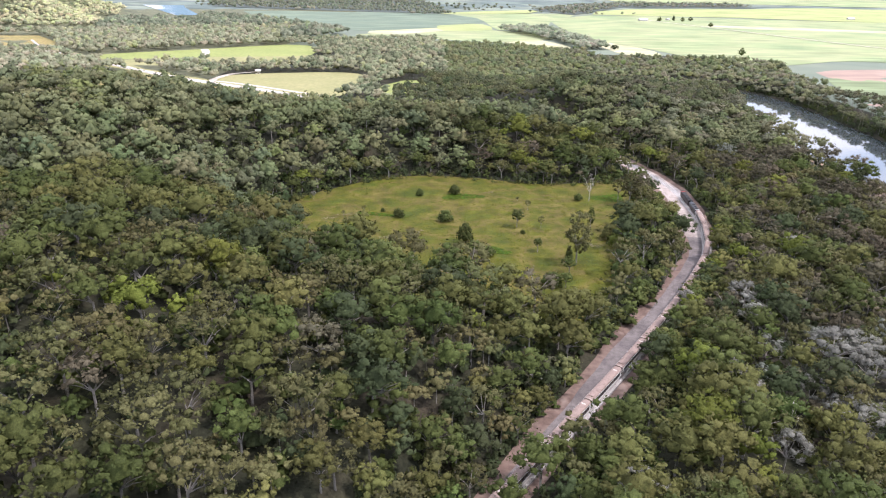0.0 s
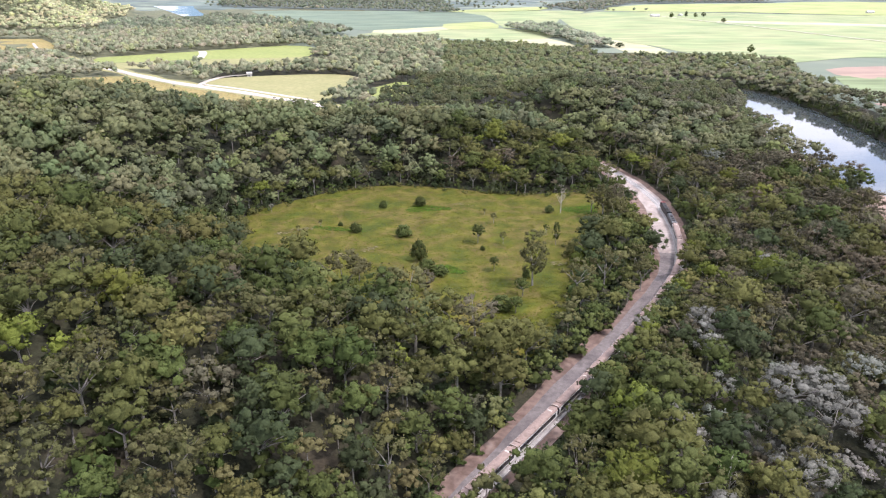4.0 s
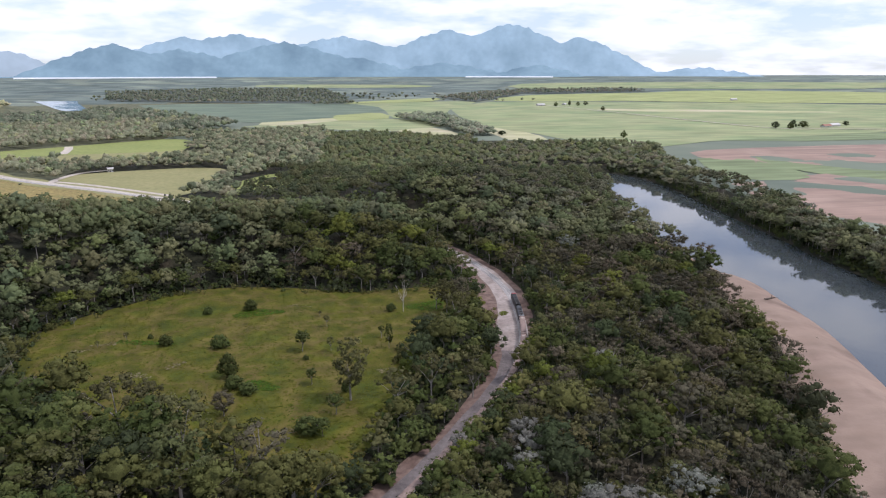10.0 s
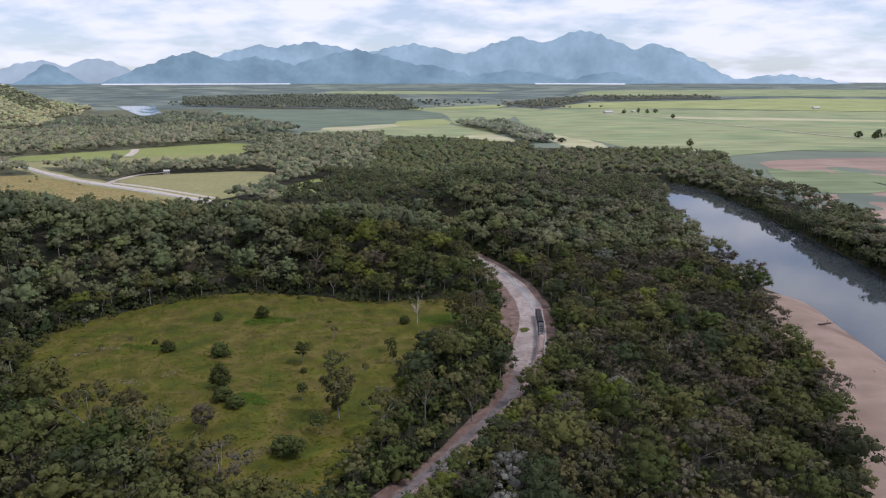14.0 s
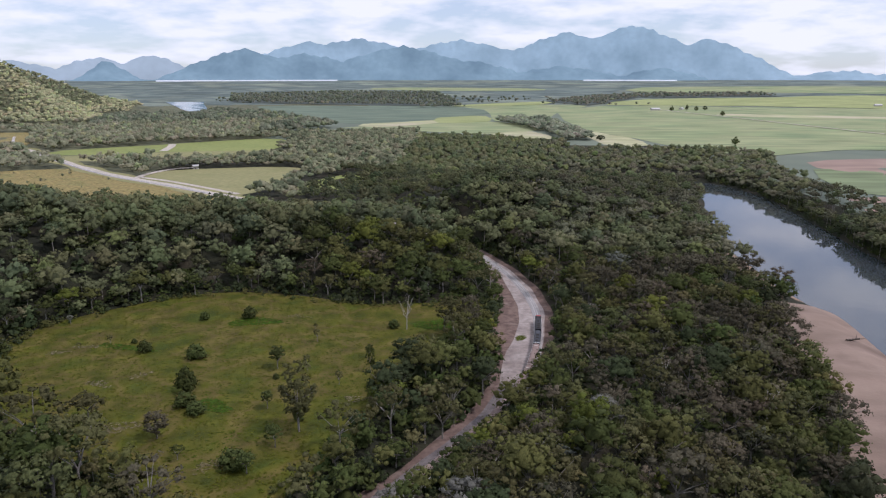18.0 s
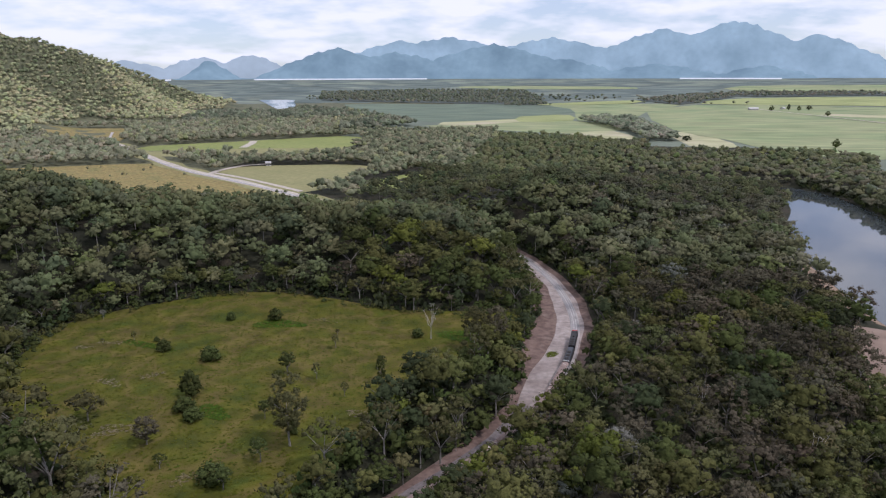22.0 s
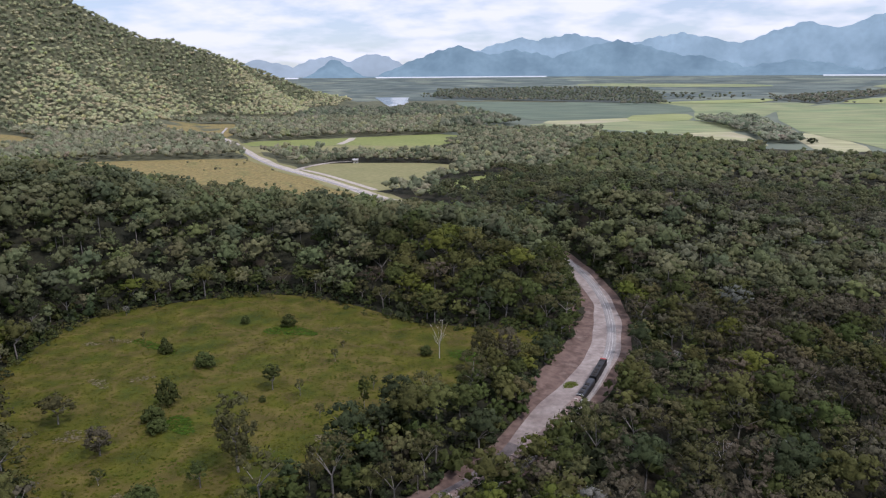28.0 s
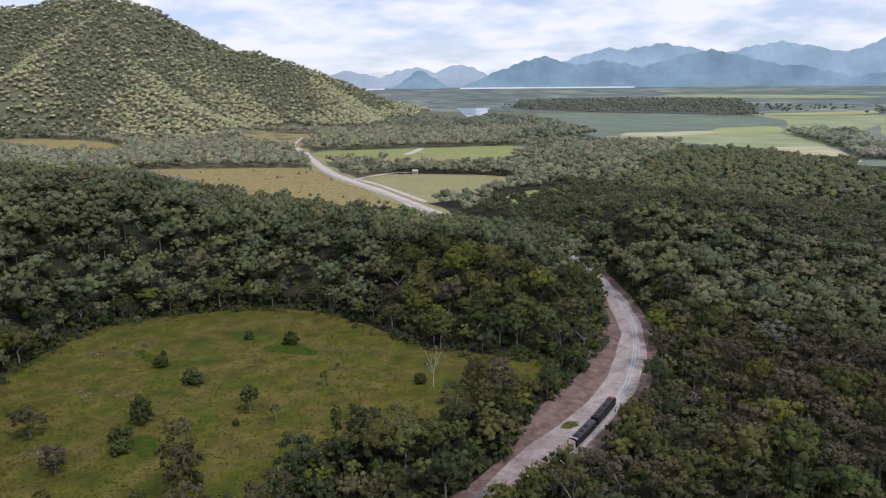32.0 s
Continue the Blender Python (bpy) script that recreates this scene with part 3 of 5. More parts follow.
WEST = ROAD_W + np.interp(TRACK_LINE[:, 1], [80, 290, 340, 380, 450, 489, 535], [1.0, 1.6, 1.5, 3.5, 3.5, 2.5, 1.5]) + 0.5 * np.sin(RUN / 14.0) + 0.3 * np.sin(RUN / 5.3)
EAST = np.interp(TRACK_LINE[:, 1], [80, 137, 175, 195, 210, 225, 290, 355, 395, 450, 520, 580, 660], [3.0, 3.4, 3.8, 5.0, 4.0, 2.8, 2.8, 4.0, 6.5, 8, 7, 5, 5]) + 0.4 * np.sin(RUN / 6.0)
SEEN = (TRACK_LINE[:, 1] > 80) & (TRACK_LINE[:, 1] < 660)
ribbon("dirt_verge", TRACK_LINE[SEEN], WEST[SEEN] + 2.6 + 0.8 * np.sin(RUN[SEEN] / 13), EAST[SEEN] + 1.2, DIRT, "reddish dirt verge beside the railway", "verge", 0.35, 12)
PAVED = np.maximum(ROAD_W - 4.5 * ease(345, 390, TRACK_LINE[:, 1]) * (1 - ease(470, 510, TRACK_LINE[:, 1])) + 0.4 * np.sin(RUN / 17 + 1) + 0.2 * np.sin(RUN / 4), 2.8)
LOWER, UPPER = SEEN & (TRACK_LINE[:, 1] < 338), SEEN & (TRACK_LINE[:, 1] > 326)
ribbon("service_road", TRACK_LINE[LOWER], PAVED[LOWER], np.maximum(EAST[LOWER] - 3.2, 2.5), OLD_GRAVEL, "worn mauve-grey service road beside the railway", "road", 0.45, 12)
ribbon("gravel_pad", TRACK_LINE[UPPER], PAVED[UPPER], np.maximum(EAST[UPPER] - 3.2, 2.5), GRAVEL, "wide pale gravel pad beside the railway", "road", 0.47, 12)

d = np.gradient(TRACK_LINE, axis=0); d /= np.hypot(d[:, 0], d[:, 1])[:, None]
SIDE = np.stack([-d[:, 1], d[:, 0]], 1)


def sweep(name, section, line, side, mat, parent=None):
    """A profile of (across, up) swept along the line."""
    z = height(line[:, 0], line[:, 1])
    verts, faces, w = [], [], len(section)
    for p, s, q in zip(line, side, z):
        for across, up in section:
            verts.append((p[0] + s[0] * across, p[1] + s[1] * across, q + up))
    for k in range(len(line) - 1):
        for c in range(w - 1):
            faces.append((k * w + c, k * w + c + 1, (k + 1) * w + c + 1, (k + 1) * w + c))
    return link(name, verts, faces, mat, parent)


RAIL_TOP = 0.95
railway = tagged(new("railway"), "single railway track on pale ballast", "railway", kind="structure")
sweep("ballast_bed", [(2.4, 0.3), (1.55, 0.78), (-1.55, 0.78), (-2.4, 0.3)], TRACK_LINE, SIDE, BALLAST, railway)
for off in (0.57, -0.57):
    sweep("rail", [(off - 0.08, 0.74), (off - 0.06, RAIL_TOP), (off + 0.06, RAIL_TOP), (off + 0.08, 0.74)], TRACK_LINE, SIDE, STEEL, railway)


def along(s):
    """The place and heading on the track s metres from its start."""
    x, y = np.interp(s, RUN, TRACK_LINE[:, 0]), np.interp(s, RUN, TRACK_LINE[:, 1])
    x2, y2 = np.interp(s + 0.5, RUN, TRACK_LINE[:, 0]), np.interp(s + 0.5, RUN, TRACK_LINE[:, 1])
    return x, y, math.degrees(math.atan2(y2 - y, x2 - x))


sv, sf = [], []
BED_Z = height(TRACK_LINE[:, 0], TRACK_LINE[:, 1])
for s in np.arange(20, 640, 0.7):
    x, y, a = along(s)
    m = pose(x, y, np.interp(s, RUN, BED_Z), 0, 0, a)
    base = len(sv)
    for px, py, pz in ((-.11, -1, .7), (.11, -1, .7), (.11, 1, .7), (-.11, 1, .7), (-.09, -1, .76), (.09, -1, .76), (.09, 1, .76), (-.09, 1, .76)):
        sv.append(tuple(m @ Vector((px, py, pz))))
    sf += [tuple(base + k for k in f) for f in ((4, 5, 6, 7), (0, 1, 5, 4), (1, 2, 6, 5), (2, 3, 7, 6), (3, 0, 4, 7))]
tagged(link("sleepers", sv, sf, CONCRETE, railway), kind="stuff")

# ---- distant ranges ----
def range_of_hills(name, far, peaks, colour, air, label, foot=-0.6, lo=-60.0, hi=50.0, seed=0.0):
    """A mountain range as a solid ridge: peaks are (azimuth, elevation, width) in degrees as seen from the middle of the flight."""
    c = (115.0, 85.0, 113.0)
    mat = material(name + "_hazed_slopes", [tuple(0.6 * v for v in colour), colour, tuple(1.3 * v for v in colour)], 0.004, 1.0, second=(0.03, 0.85, 1.15), spec=0.0)
    glow = mat.node_tree.nodes["Principled BSDF"]          # haze painted as emission: the slopes glow in the colour of the air
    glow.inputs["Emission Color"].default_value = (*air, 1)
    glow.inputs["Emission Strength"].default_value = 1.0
    az = np.arange(lo, hi, 0.25)
    top = np.full(len(az), foot)
    for a, e, w in peaks:
        u = np.abs(az - a) / w
        top = np.maximum(top, foot + (e - foot) * np.maximum(0, 1 - u ** 1.25))
    smooth_top = np.convolve(np.pad(top, 6, mode="edge"), np.ones(13) / 13, "valid")
    top = top + (top > foot + 0.05) * (0.05 * np.sin(az * 3.1 + seed) + 0.04 * np.sin(az * 7.3 + 2 * seed) + 0.025 * np.sin(az * 17.0 + seed))
    verts, faces, rows = [], [], 9
    for a, e, q in zip(az, top, smooth_top):
        for r in range(rows):
            f = r / (rows - 1)
            back = far + 160 * f + 9 * math.sin(a * 2.2 + 5 * f + seed) * (1 - f)
            e_here = q + (e - q) * f ** 4
            back += 15 * math.sin(a * 1.7 + 6 * f + seed) * math.sin(a * 0.9 - 4 * f) * f * (1 - f)
            z = c[2] + back * math.tan(radians(foot - 0.3 + (e_here - foot + 0.3) * f ** 0.9))
            verts.append((c[0] + back * math.sin(radians(a)), c[1] + back * math.cos(radians(a)), z))
    for k in range(len(az) - 1):
        for r in range(rows - 1):
            faces.append((k * rows + r, (k + 1) * rows + r, (k + 1) * rows + r + 1, k * rows + r + 1))
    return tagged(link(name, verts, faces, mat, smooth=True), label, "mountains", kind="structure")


# the blue in slope colour and glow alike is haze painted on
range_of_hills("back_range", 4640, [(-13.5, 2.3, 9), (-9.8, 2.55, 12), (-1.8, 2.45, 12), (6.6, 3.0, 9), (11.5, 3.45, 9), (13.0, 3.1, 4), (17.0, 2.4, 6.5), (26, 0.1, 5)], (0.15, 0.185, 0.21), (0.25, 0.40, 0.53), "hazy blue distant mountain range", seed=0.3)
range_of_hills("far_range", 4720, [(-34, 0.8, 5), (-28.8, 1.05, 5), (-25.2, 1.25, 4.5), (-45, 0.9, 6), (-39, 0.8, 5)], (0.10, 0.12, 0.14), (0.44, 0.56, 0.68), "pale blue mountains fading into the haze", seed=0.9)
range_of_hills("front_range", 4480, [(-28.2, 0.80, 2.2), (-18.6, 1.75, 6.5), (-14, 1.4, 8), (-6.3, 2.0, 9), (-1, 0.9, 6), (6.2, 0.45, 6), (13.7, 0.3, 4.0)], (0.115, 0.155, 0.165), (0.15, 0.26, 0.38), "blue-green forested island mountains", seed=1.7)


def strait(lo, hi):
    """A bright strip of sea before the mountains."""
    az = np.arange(lo, hi, 0.5)
    verts, faces = [], []
    for a in az:
        for far in (4360.0, 4470.0):
            x, y = 115 + far * math.sin(radians(a)), 85 + far * math.cos(radians(a))
            verts.append((x, y, float(height(x, y)) + (1.0 if far < 4400 else 5.0)))
    for k in range(len(az) - 1):
        faces.append((2 * k, 2 * k + 2, 2 * k + 3, 2 * k + 1))
    return tagged(link("strait", verts, faces, STRAIT), "bright strip of sea before the mountains", "sea", kind="structure")


# sky glare on the sea, painted as a near-white base colour
STRAIT = material("glare_strait", [(0.62, 0.66, 0.68), (0.72, 0.75, 0.77)], 0.01, 0.4)
strait(-25.0, -11.0)
strait(8.0, 15.5)
strait(-33.0, -30.5)

# ---- trees ----
def dome(sides, low):
    """A rounded cap of leaves: directions and triangles, open below."""
    D, F = [(0.0, 0.0, 1.0)], []
    for ring_z in (0.45, low):
        w = math.sqrt(1 - ring_z * ring_z)
        for k in range(sides):
            a = (k + (0.5 if ring_z == low else 0.0)) * 2 * math.pi / sides
            D.append((w * math.cos(a), w * math.sin(a), ring_z))
    for k in range(sides):
        n = (k + 1) % sides
        F += [(0, 1 + k, 1 + n), (1 + k, 1 + sides + k, 1 + n), (1 + n, 1 + sides + k, 1 + sides + n)]
    return D, F


def clump_crown(rng, clumps, tufts, size, squash=0.8, low=-0.35, core=None, wide=5.0, dense=0.7, rise=0.0, sides=5, leafy=False):
    """A crown of leafy billows (x, y, z, radius): each a rounded cap with loose leaf sprays over it, round a dark inner core. Gives points, triangles and normals."""
    V, F, N = [], [], []
    heart = [(1, 0, 0), (0, 1, 0), (-1, 0, 0), (0, -1, 0), (0, 0, 1), (0, 0, -0.7)]
    shell = [(0, 1, 4), (1, 2, 4), (2, 3, 4), (3, 0, 4), (1, 0, 5), (2, 1, 5), (3, 2, 5), (0, 3, 5)]
    cap, cap_faces = dome(sides, -0.4)
    mid = np.array([c[:3] for c in clumps]).mean(0) - np.array((0, 0, 0.8 if core else 0.0))
    if core:
        for hx, hy, hz in heart:
            V.append(mid + np.array((hx * core[0], hy * core[0], hz * core[1]))); N.append(np.array((hx, hy, hz)))
        F += shell
        core_tufts = [(mid[0], mid[1], mid[2], core[0])] if leafy else []
    else:
        core_tufts = []
    for cx, cy, cz, r in core_tufts + list(clumps):
        c = np.array((cx, cy, cz))
        k = len(V)
        turn = rng.random() * 6.0
        for hx, hy, hz in cap:
            d = np.array((hx * math.cos(turn) - hy * math.sin(turn), hx * math.sin(turn) + hy * math.cos(turn), hz))
            q = c + d * (1, 1, squash) * r * (dense - 0.22 + 0.42 * rng.random())
            V.append(q); N.append(d * 0.7 + 0.6 * (q - mid) / wide)
        F += [tuple(k + i for i in t) for t in cap_faces]
        for _ in range(tufts * 2 if r > 2.2 else tufts):
            for _ in range(6):
                d = rng.normal(size=3); d /= np.linalg.norm(d)
                p = c + d * r * (dense - 0.12 + (1.35 - dense) * rng.random() ** 1.2) * (1, 1, squash)
                if d[2] > low and (p - mid) @ d > -0.4 * r:
                    break
            nrm = d * 0.7 + rng.normal(size=3) * 0.42 + np.array((0, 0, 0.35)); nrm /= np.linalg.norm(nrm)
            u = np.cross(nrm, rng.normal(size=3)); u /= np.linalg.norm(u)
            v = np.cross(nrm, u)
            s = size * (0.5 + 0.8 * rng.random())
            k = len(V)
            V += [p - u * s - nrm * s * 0.25, p - v * s * (0.45 + 0.4 * rng.random()), p + u * s - nrm * s * 0.25, p + v * s * (0.45 + 0.4 * rng.random())]
            F += [(k, k + 1, k + 3), (k + 1, k + 2, k + 3)]
            N += [d * 0.6 + nrm * 0.5 + 0.65 * (p - mid) / wide] * 4
    N = np.array(N) + np.array((0, 0, rise)); N /= np.linalg.norm(N, axis=1)[:, None] + 1e-9
    return V, F, N


def limb(a, b, ra, rb, sides=5):
    a, b = np.array(a, float), np.array(b, float)
    d = (b - a) / np.linalg.norm(b - a)
    u = np.cross(d, (0.3, 0.9, 0.1)); u /= np.linalg.norm(u); v = np.cross(d, u)
    V = [a + (u * math.cos(t) + v * math.sin(t)) * ra for t in np.arange(sides) * 2 * math.pi / sides] + [b + (u * math.cos(t) + v * math.sin(t)) * rb for t in np.arange(sides) * 2 * math.pi / sides]
    F = []
    for k in range(sides):
        n = (k + 1) % sides
        F += [(k, n, sides + n), (k, sides + n, sides + k)]
    return V, F


def join(*bits):
    V, F = [], []
    for v, f in bits:
        k = len(V); V += list(v); F += [tuple(i + k for i in t) for t in f]
    return V, F


def make_tree(seed, kind="round", detail=2):
    """One tree as (crown, wood): 14 m tall, crown about 4.5 m in radius. detail 3: stands alone, 2: near, 1: middle, 0: far."""
    rng = np.random.default_rng(seed)
    clumps = []
    count = {4: 1.7, 3: 1.3, 2: 1.15, 1: 0.62, 0: 0.25}[detail]
    fat = {4: 0.85, 3: 0.95, 2: 1.0, 1: 1.25, 0: 1.9}[detail]
    core = None
    if kind == "round":
        n = max(4, round(17 * count))
        lean, stretch = rng.normal(size=2) * 0.5, 0.85 + 0.35 * rng.random()
        broad, deep, middle = (3.7, 3.5, 8.6) if detail else (2.7, 2.6, 6.6)
        for k in range(n):
            up = 1 - (k + 0.5) / n * 1.4
            a = k * 2.4 + rng.random() * 0.9
            w = math.sqrt(max(0.0, 1 - up * up)) * broad * (0.72 + 0.48 * rng.random())
            clumps.append((w * math.cos(a) * stretch + lean[0], w * math.sin(a) / stretch + lean[1], middle + deep * up + 0.5 * rng.normal(), (1.05 + 0.8 * rng.random() ** 1.3) * fat))
        core = (2.9, 2.8) if detail else (3.6, 3.4)
    elif kind == "gum":
        n = max(4, round(20 * count))
        for k in range(n):
            a = k * 2.4 + rng.random() * 0.8
            r = 0.4 + 4.2 * math.sqrt(rng.random())
            clumps.append((r * math.cos(a), r * math.sin(a), (13.0 if detail else 9.6) - 0.62 * r - 3.4 * rng.random() ** 1.5, (0.92 + 0.62 * rng.random()) * fat))
        if detail < 2:
            core = (2.7, 1.8) if detail else (3.6, 2.8)
    elif kind == "tallgum":
        for k in range(96):
            a, up = k * 2.4 + rng.random(), rng.random()
            r = (0.3 + 3.5 * math.sqrt(rng.random())) * (1.05 - 0.75 * abs(up - 0.42))
            clumps.append((r * math.cos(a), r * math.sin(a), 4.2 + 9.2 * up, 0.5 + 0.5 * rng.random()))
    else:
        n = round(14 * count)
        for k in range(n):
            up = 1 - (k + 0.5) / n * 0.95
            a, w = k * 2.4 + 0.6 * rng.random(), math.sqrt(1 - up * up) * (0.75 + 0.4 * rng.random())
            clumps.append((1.3 * w * math.cos(a), 1.3 * w * math.sin(a), 0.55 + 1.9 * up * (0.8 + 0.3 * rng.random()), 0.42 + 0.36 * rng.random()))
    tufts, size = {4: (34, 0.26), 3: (30, 0.28), 2: (23, 0.34), 1: (8, 0.54), 0: (2, 1.05)}[detail]
    if kind == "bush":
        core = (0.95, 0.9)
        if detail == 0:
            tufts, size = 9, 0.62
    if kind in ("gum", "tallgum") and detail >= 2:
        tufts, size = round(tufts * 1.15), size * 0.85
    crown = clump_crown(rng, clumps, tufts, size if kind != "bush" else size * 0.6, low=-0.75 if detail >= 3 else -0.35, core=core, wide=(5.0 if detail else 2.6) if kind != "bush" else 1.7, dense=0.5 if kind == "tallgum" or (kind == "gum" and detail in (2, 3)) else (0.6 if detail else 0.74), rise=0.15 if detail else 0.5, sides=5 if detail > 2 else 4, leafy=detail == 1 or (detail == 2 and kind == "round"))
    if kind == "bush":
        return crown, join(limb((0, 0, -0.3), (0.05, 0, 1.2), 0.10, 0.05, 4))
    if detail == 0:
        return crown, ([], [])
    if detail == 1:
        return crown, (join(limb((0, 0, -1.0), (0, 0, 8.5), 0.22, 0.12, 3)) if kind == "gum" else ([], []))
    fork = 4.6 + rng.random()
    wood = [limb((0, 0, -1.0), (0.2, 0.1, fork), 0.30, 0.20, 6 if detail >= 3 else 5)]
    reach = sorted(clumps, key=lambda c: -math.hypot(c[0], c[1]))[: 9 if detail >= 3 else 5]
    for cx, cy, cz, r in reach:
        elbow = (cx * 0.45 + 0.1, cy * 0.45, fork + (cz - fork) * 0.55)
        wood.append(limb((0.2, 0.1, fork - 0.2), elbow, 0.15, 0.10, 4 if detail >= 3 else 3))
        wood.append(limb(elbow, (cx, cy, cz + (0.4 * r if kind == "gum" else 0)), 0.10, 0.035, 4 if detail >= 3 else 3))
    return crown, join(*wood)


def tri_mesh(name, V, F, mats, index=None, colour=None, normals=None):
    """A mesh from arrays of points and triangles."""
    me = bpy.data.meshes.new(name)
    me.vertices.add(len(V)); me.loops.add(3 * len(F)); me.polygons.add(len(F))
    me.vertices.foreach_set("co", np.asarray(V, np.float32).ravel())
    me.loops.foreach_set("vertex_index", np.asarray(F, np.int32).ravel())
    me.polygons.foreach_set("loop_start", np.arange(len(F), dtype=np.int32) * 3)
    for m in mats:
        me.materials.append(m)
    if index is not None:
        me.polygons.foreach_set("material_index", np.asarray(index, np.int32))
    if colour is not None:
        at = me.attributes.new("species", "FLOAT_COLOR", "POINT")
        at.data.foreach_set("color", np.asarray(colour, np.float32).ravel())
    me.update(calc_edges=True)
    me.validate()
    if normals is not None:
        me.normals_split_custom_set_from_vertices(np.asarray(normals, np.float32))
    return me


SPECIES = np.array((0.83, 0.83, 0.86)) * np.array([(0.078, 0.096, 0.028), (0.112, 0.115, 0.036), (0.126, 0.148, 0.028), (0.055, 0.070, 0.030), (0.114, 0.112, 0.045), (0.116, 0.102, 0.064), (0.20, 0.198, 0.162)])
KINDS = ["round", "round", "round", "round", "gum", "gum", "gum"]


# woodland on the hill and the plain: leaves painted paler, greyer for haze and sun
HAZED = 1.4 * np.array((0.97, 1.02, 0.97)) * np.array([(0.145, 0.155, 0.107), (0.19, 0.20, 0.14), (0.22, 0.235, 0.135), (0.10, 0.112, 0.078), (0.205, 0.20, 0.145), (0.215, 0.20, 0.152), (0.26, 0.26, 0.205)])
HILLSIDE = HAZED * np.array((1.08, 1.0, 0.84)) * np.array([1.5, 1.5, 1.5, 1.36, 1.48, 1.46, 1.4])[:, None]
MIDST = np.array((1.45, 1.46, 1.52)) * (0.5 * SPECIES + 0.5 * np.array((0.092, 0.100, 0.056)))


def grow(name, x, y, species, scale, detail, label, seed=5, colours=SPECIES, only="", lofty=1.0):
    """A stand of trees as one object of joined crowns and trunks."""
    rng = np.random.default_rng(seed)
    z = ground_z(x, y)
    Vs, Fs, Is, Cs, Ns, base = [], [], [], [], [], 0
    variants = 5
    tops = 0.9 if detail == 0 and not only else 1.0
    for kind in ((only,) if only else ("round", "gum")):
        for v in range(variants):
            pick = np.array([bool(only) or KINDS[s] == kind for s in species]) & (np.arange(len(x)) % variants == v)
            if not pick.any():
                continue
            (cv, cf, cn), (wv, wf) = make_tree(100 * v + (7 if kind == "gum" else 1), kind, detail)
            P = np.array(list(cv) + list(wv)); T = np.array(list(cf) + [tuple(i + len(cv) for i in t) for t in wf])
            mat = np.r_[np.zeros(len(cf)), np.ones(len(wf))]
            W = np.array(wv).reshape(-1, 3) * (1, 1, 0)
            Q = np.concatenate([cn, W / (np.linalg.norm(W, axis=1)[:, None] + 1e-6)]) if len(wv) else cn
            m = int(pick.sum())
            a, s = rng.random(m) * 6.283, scale[pick]
            tall = lofty * tops * s * (0.9 + 0.25 * rng.random(m))
            c, sn = np.cos(a) * s, np.sin(a) * s
            X = P[None, :, 0] * c[:, None] - P[None, :, 1] * sn[:, None] + x[pick][:, None]
            Y = P[None, :, 0] * sn[:, None] + P[None, :, 1] * c[:, None] + y[pick][:, None]
            Z = P[None, :, 2] * tall[:, None] + z[pick][:, None]
            Vs.append(np.stack([X, Y, Z], -1).reshape(-1, 3))
            ca, sa_ = np.cos(a)[:, None], np.sin(a)[:, None]
            Ns.append(np.stack([Q[None, :, 0] * ca - Q[None, :, 1] * sa_, Q[None, :, 0] * sa_ + Q[None, :, 1] * ca, np.broadcast_to(Q[None, :, 2], X.shape)], -1).reshape(-1, 3))
            Fs.append((T[None] + (base + np.arange(m) * len(P))[:, None, None]).reshape(-1, 3))
            Is.append(np.tile(mat, m))
            col = colours[species[pick]] * ((0.78 if detail else 0.88) + (0.44 if detail else 0.24) * rng.random((m, 1))) * (1 + 0.06 * rng.normal(size=(m, 1)) * np.array((1.0, 0.0, 0.5)))
            col = np.clip(col, 0.01, 0.5)
            Cs.append(np.repeat(np.c_[col, np.ones(m)], len(P), 0))
            base += m * len(P)
    me = tri_mesh(name, np.concatenate(Vs), np.concatenate(Fs), [LEAF, BARK], np.concatenate(Is), np.concatenate(Cs), np.concatenate(Ns))
    return tagged(new(name, me), label, "forest", kind="stuff")


def scatter(lo, hi, gap, seed):
    """Places on a shaken grid."""
    rng = np.random.default_rng(seed)
    X, Y = np.meshgrid(np.arange(lo[0], hi[0], gap), np.arange(lo[1], hi[1], gap))
    X = X + rng.uniform(-0.42, 0.42, X.shape) * gap + (np.arange(X.shape[0]) % 2)[:, None] * gap / 2
    Y = Y + rng.uniform(-0.42, 0.42, Y.shape) * gap
    return X.ravel(), Y.ravel()


# big pale gums by the railway: x, y, height, width
SILVER = [(117, 239, 16, 12), (112, 219, 15, 10), (126, 193, 20, 17), (109, 173, 15, 11), (113, 159, 17, 14), (89, 146, 15, 10), (48, 131, 14, 10), (137, 198, 17, 13), (133, 182, 18, 15), (160, 290, 16, 11)]
# open ground between the crop strip and the thin tree line before it
CROP_MARGIN = np.array([(-520, 985), (-505, 1035), (-436, 1040), (-344, 1085), (-195, 1135), (-140, 1070), (-215, 985), (-300, 962), (-420, 962)], float)
LAGOON_VIEW = np.array([(-800, 1820), (-600, 1850), (-700, 2260), (-1000, 2950), (-1250, 2950), (-960, 2300)], float)


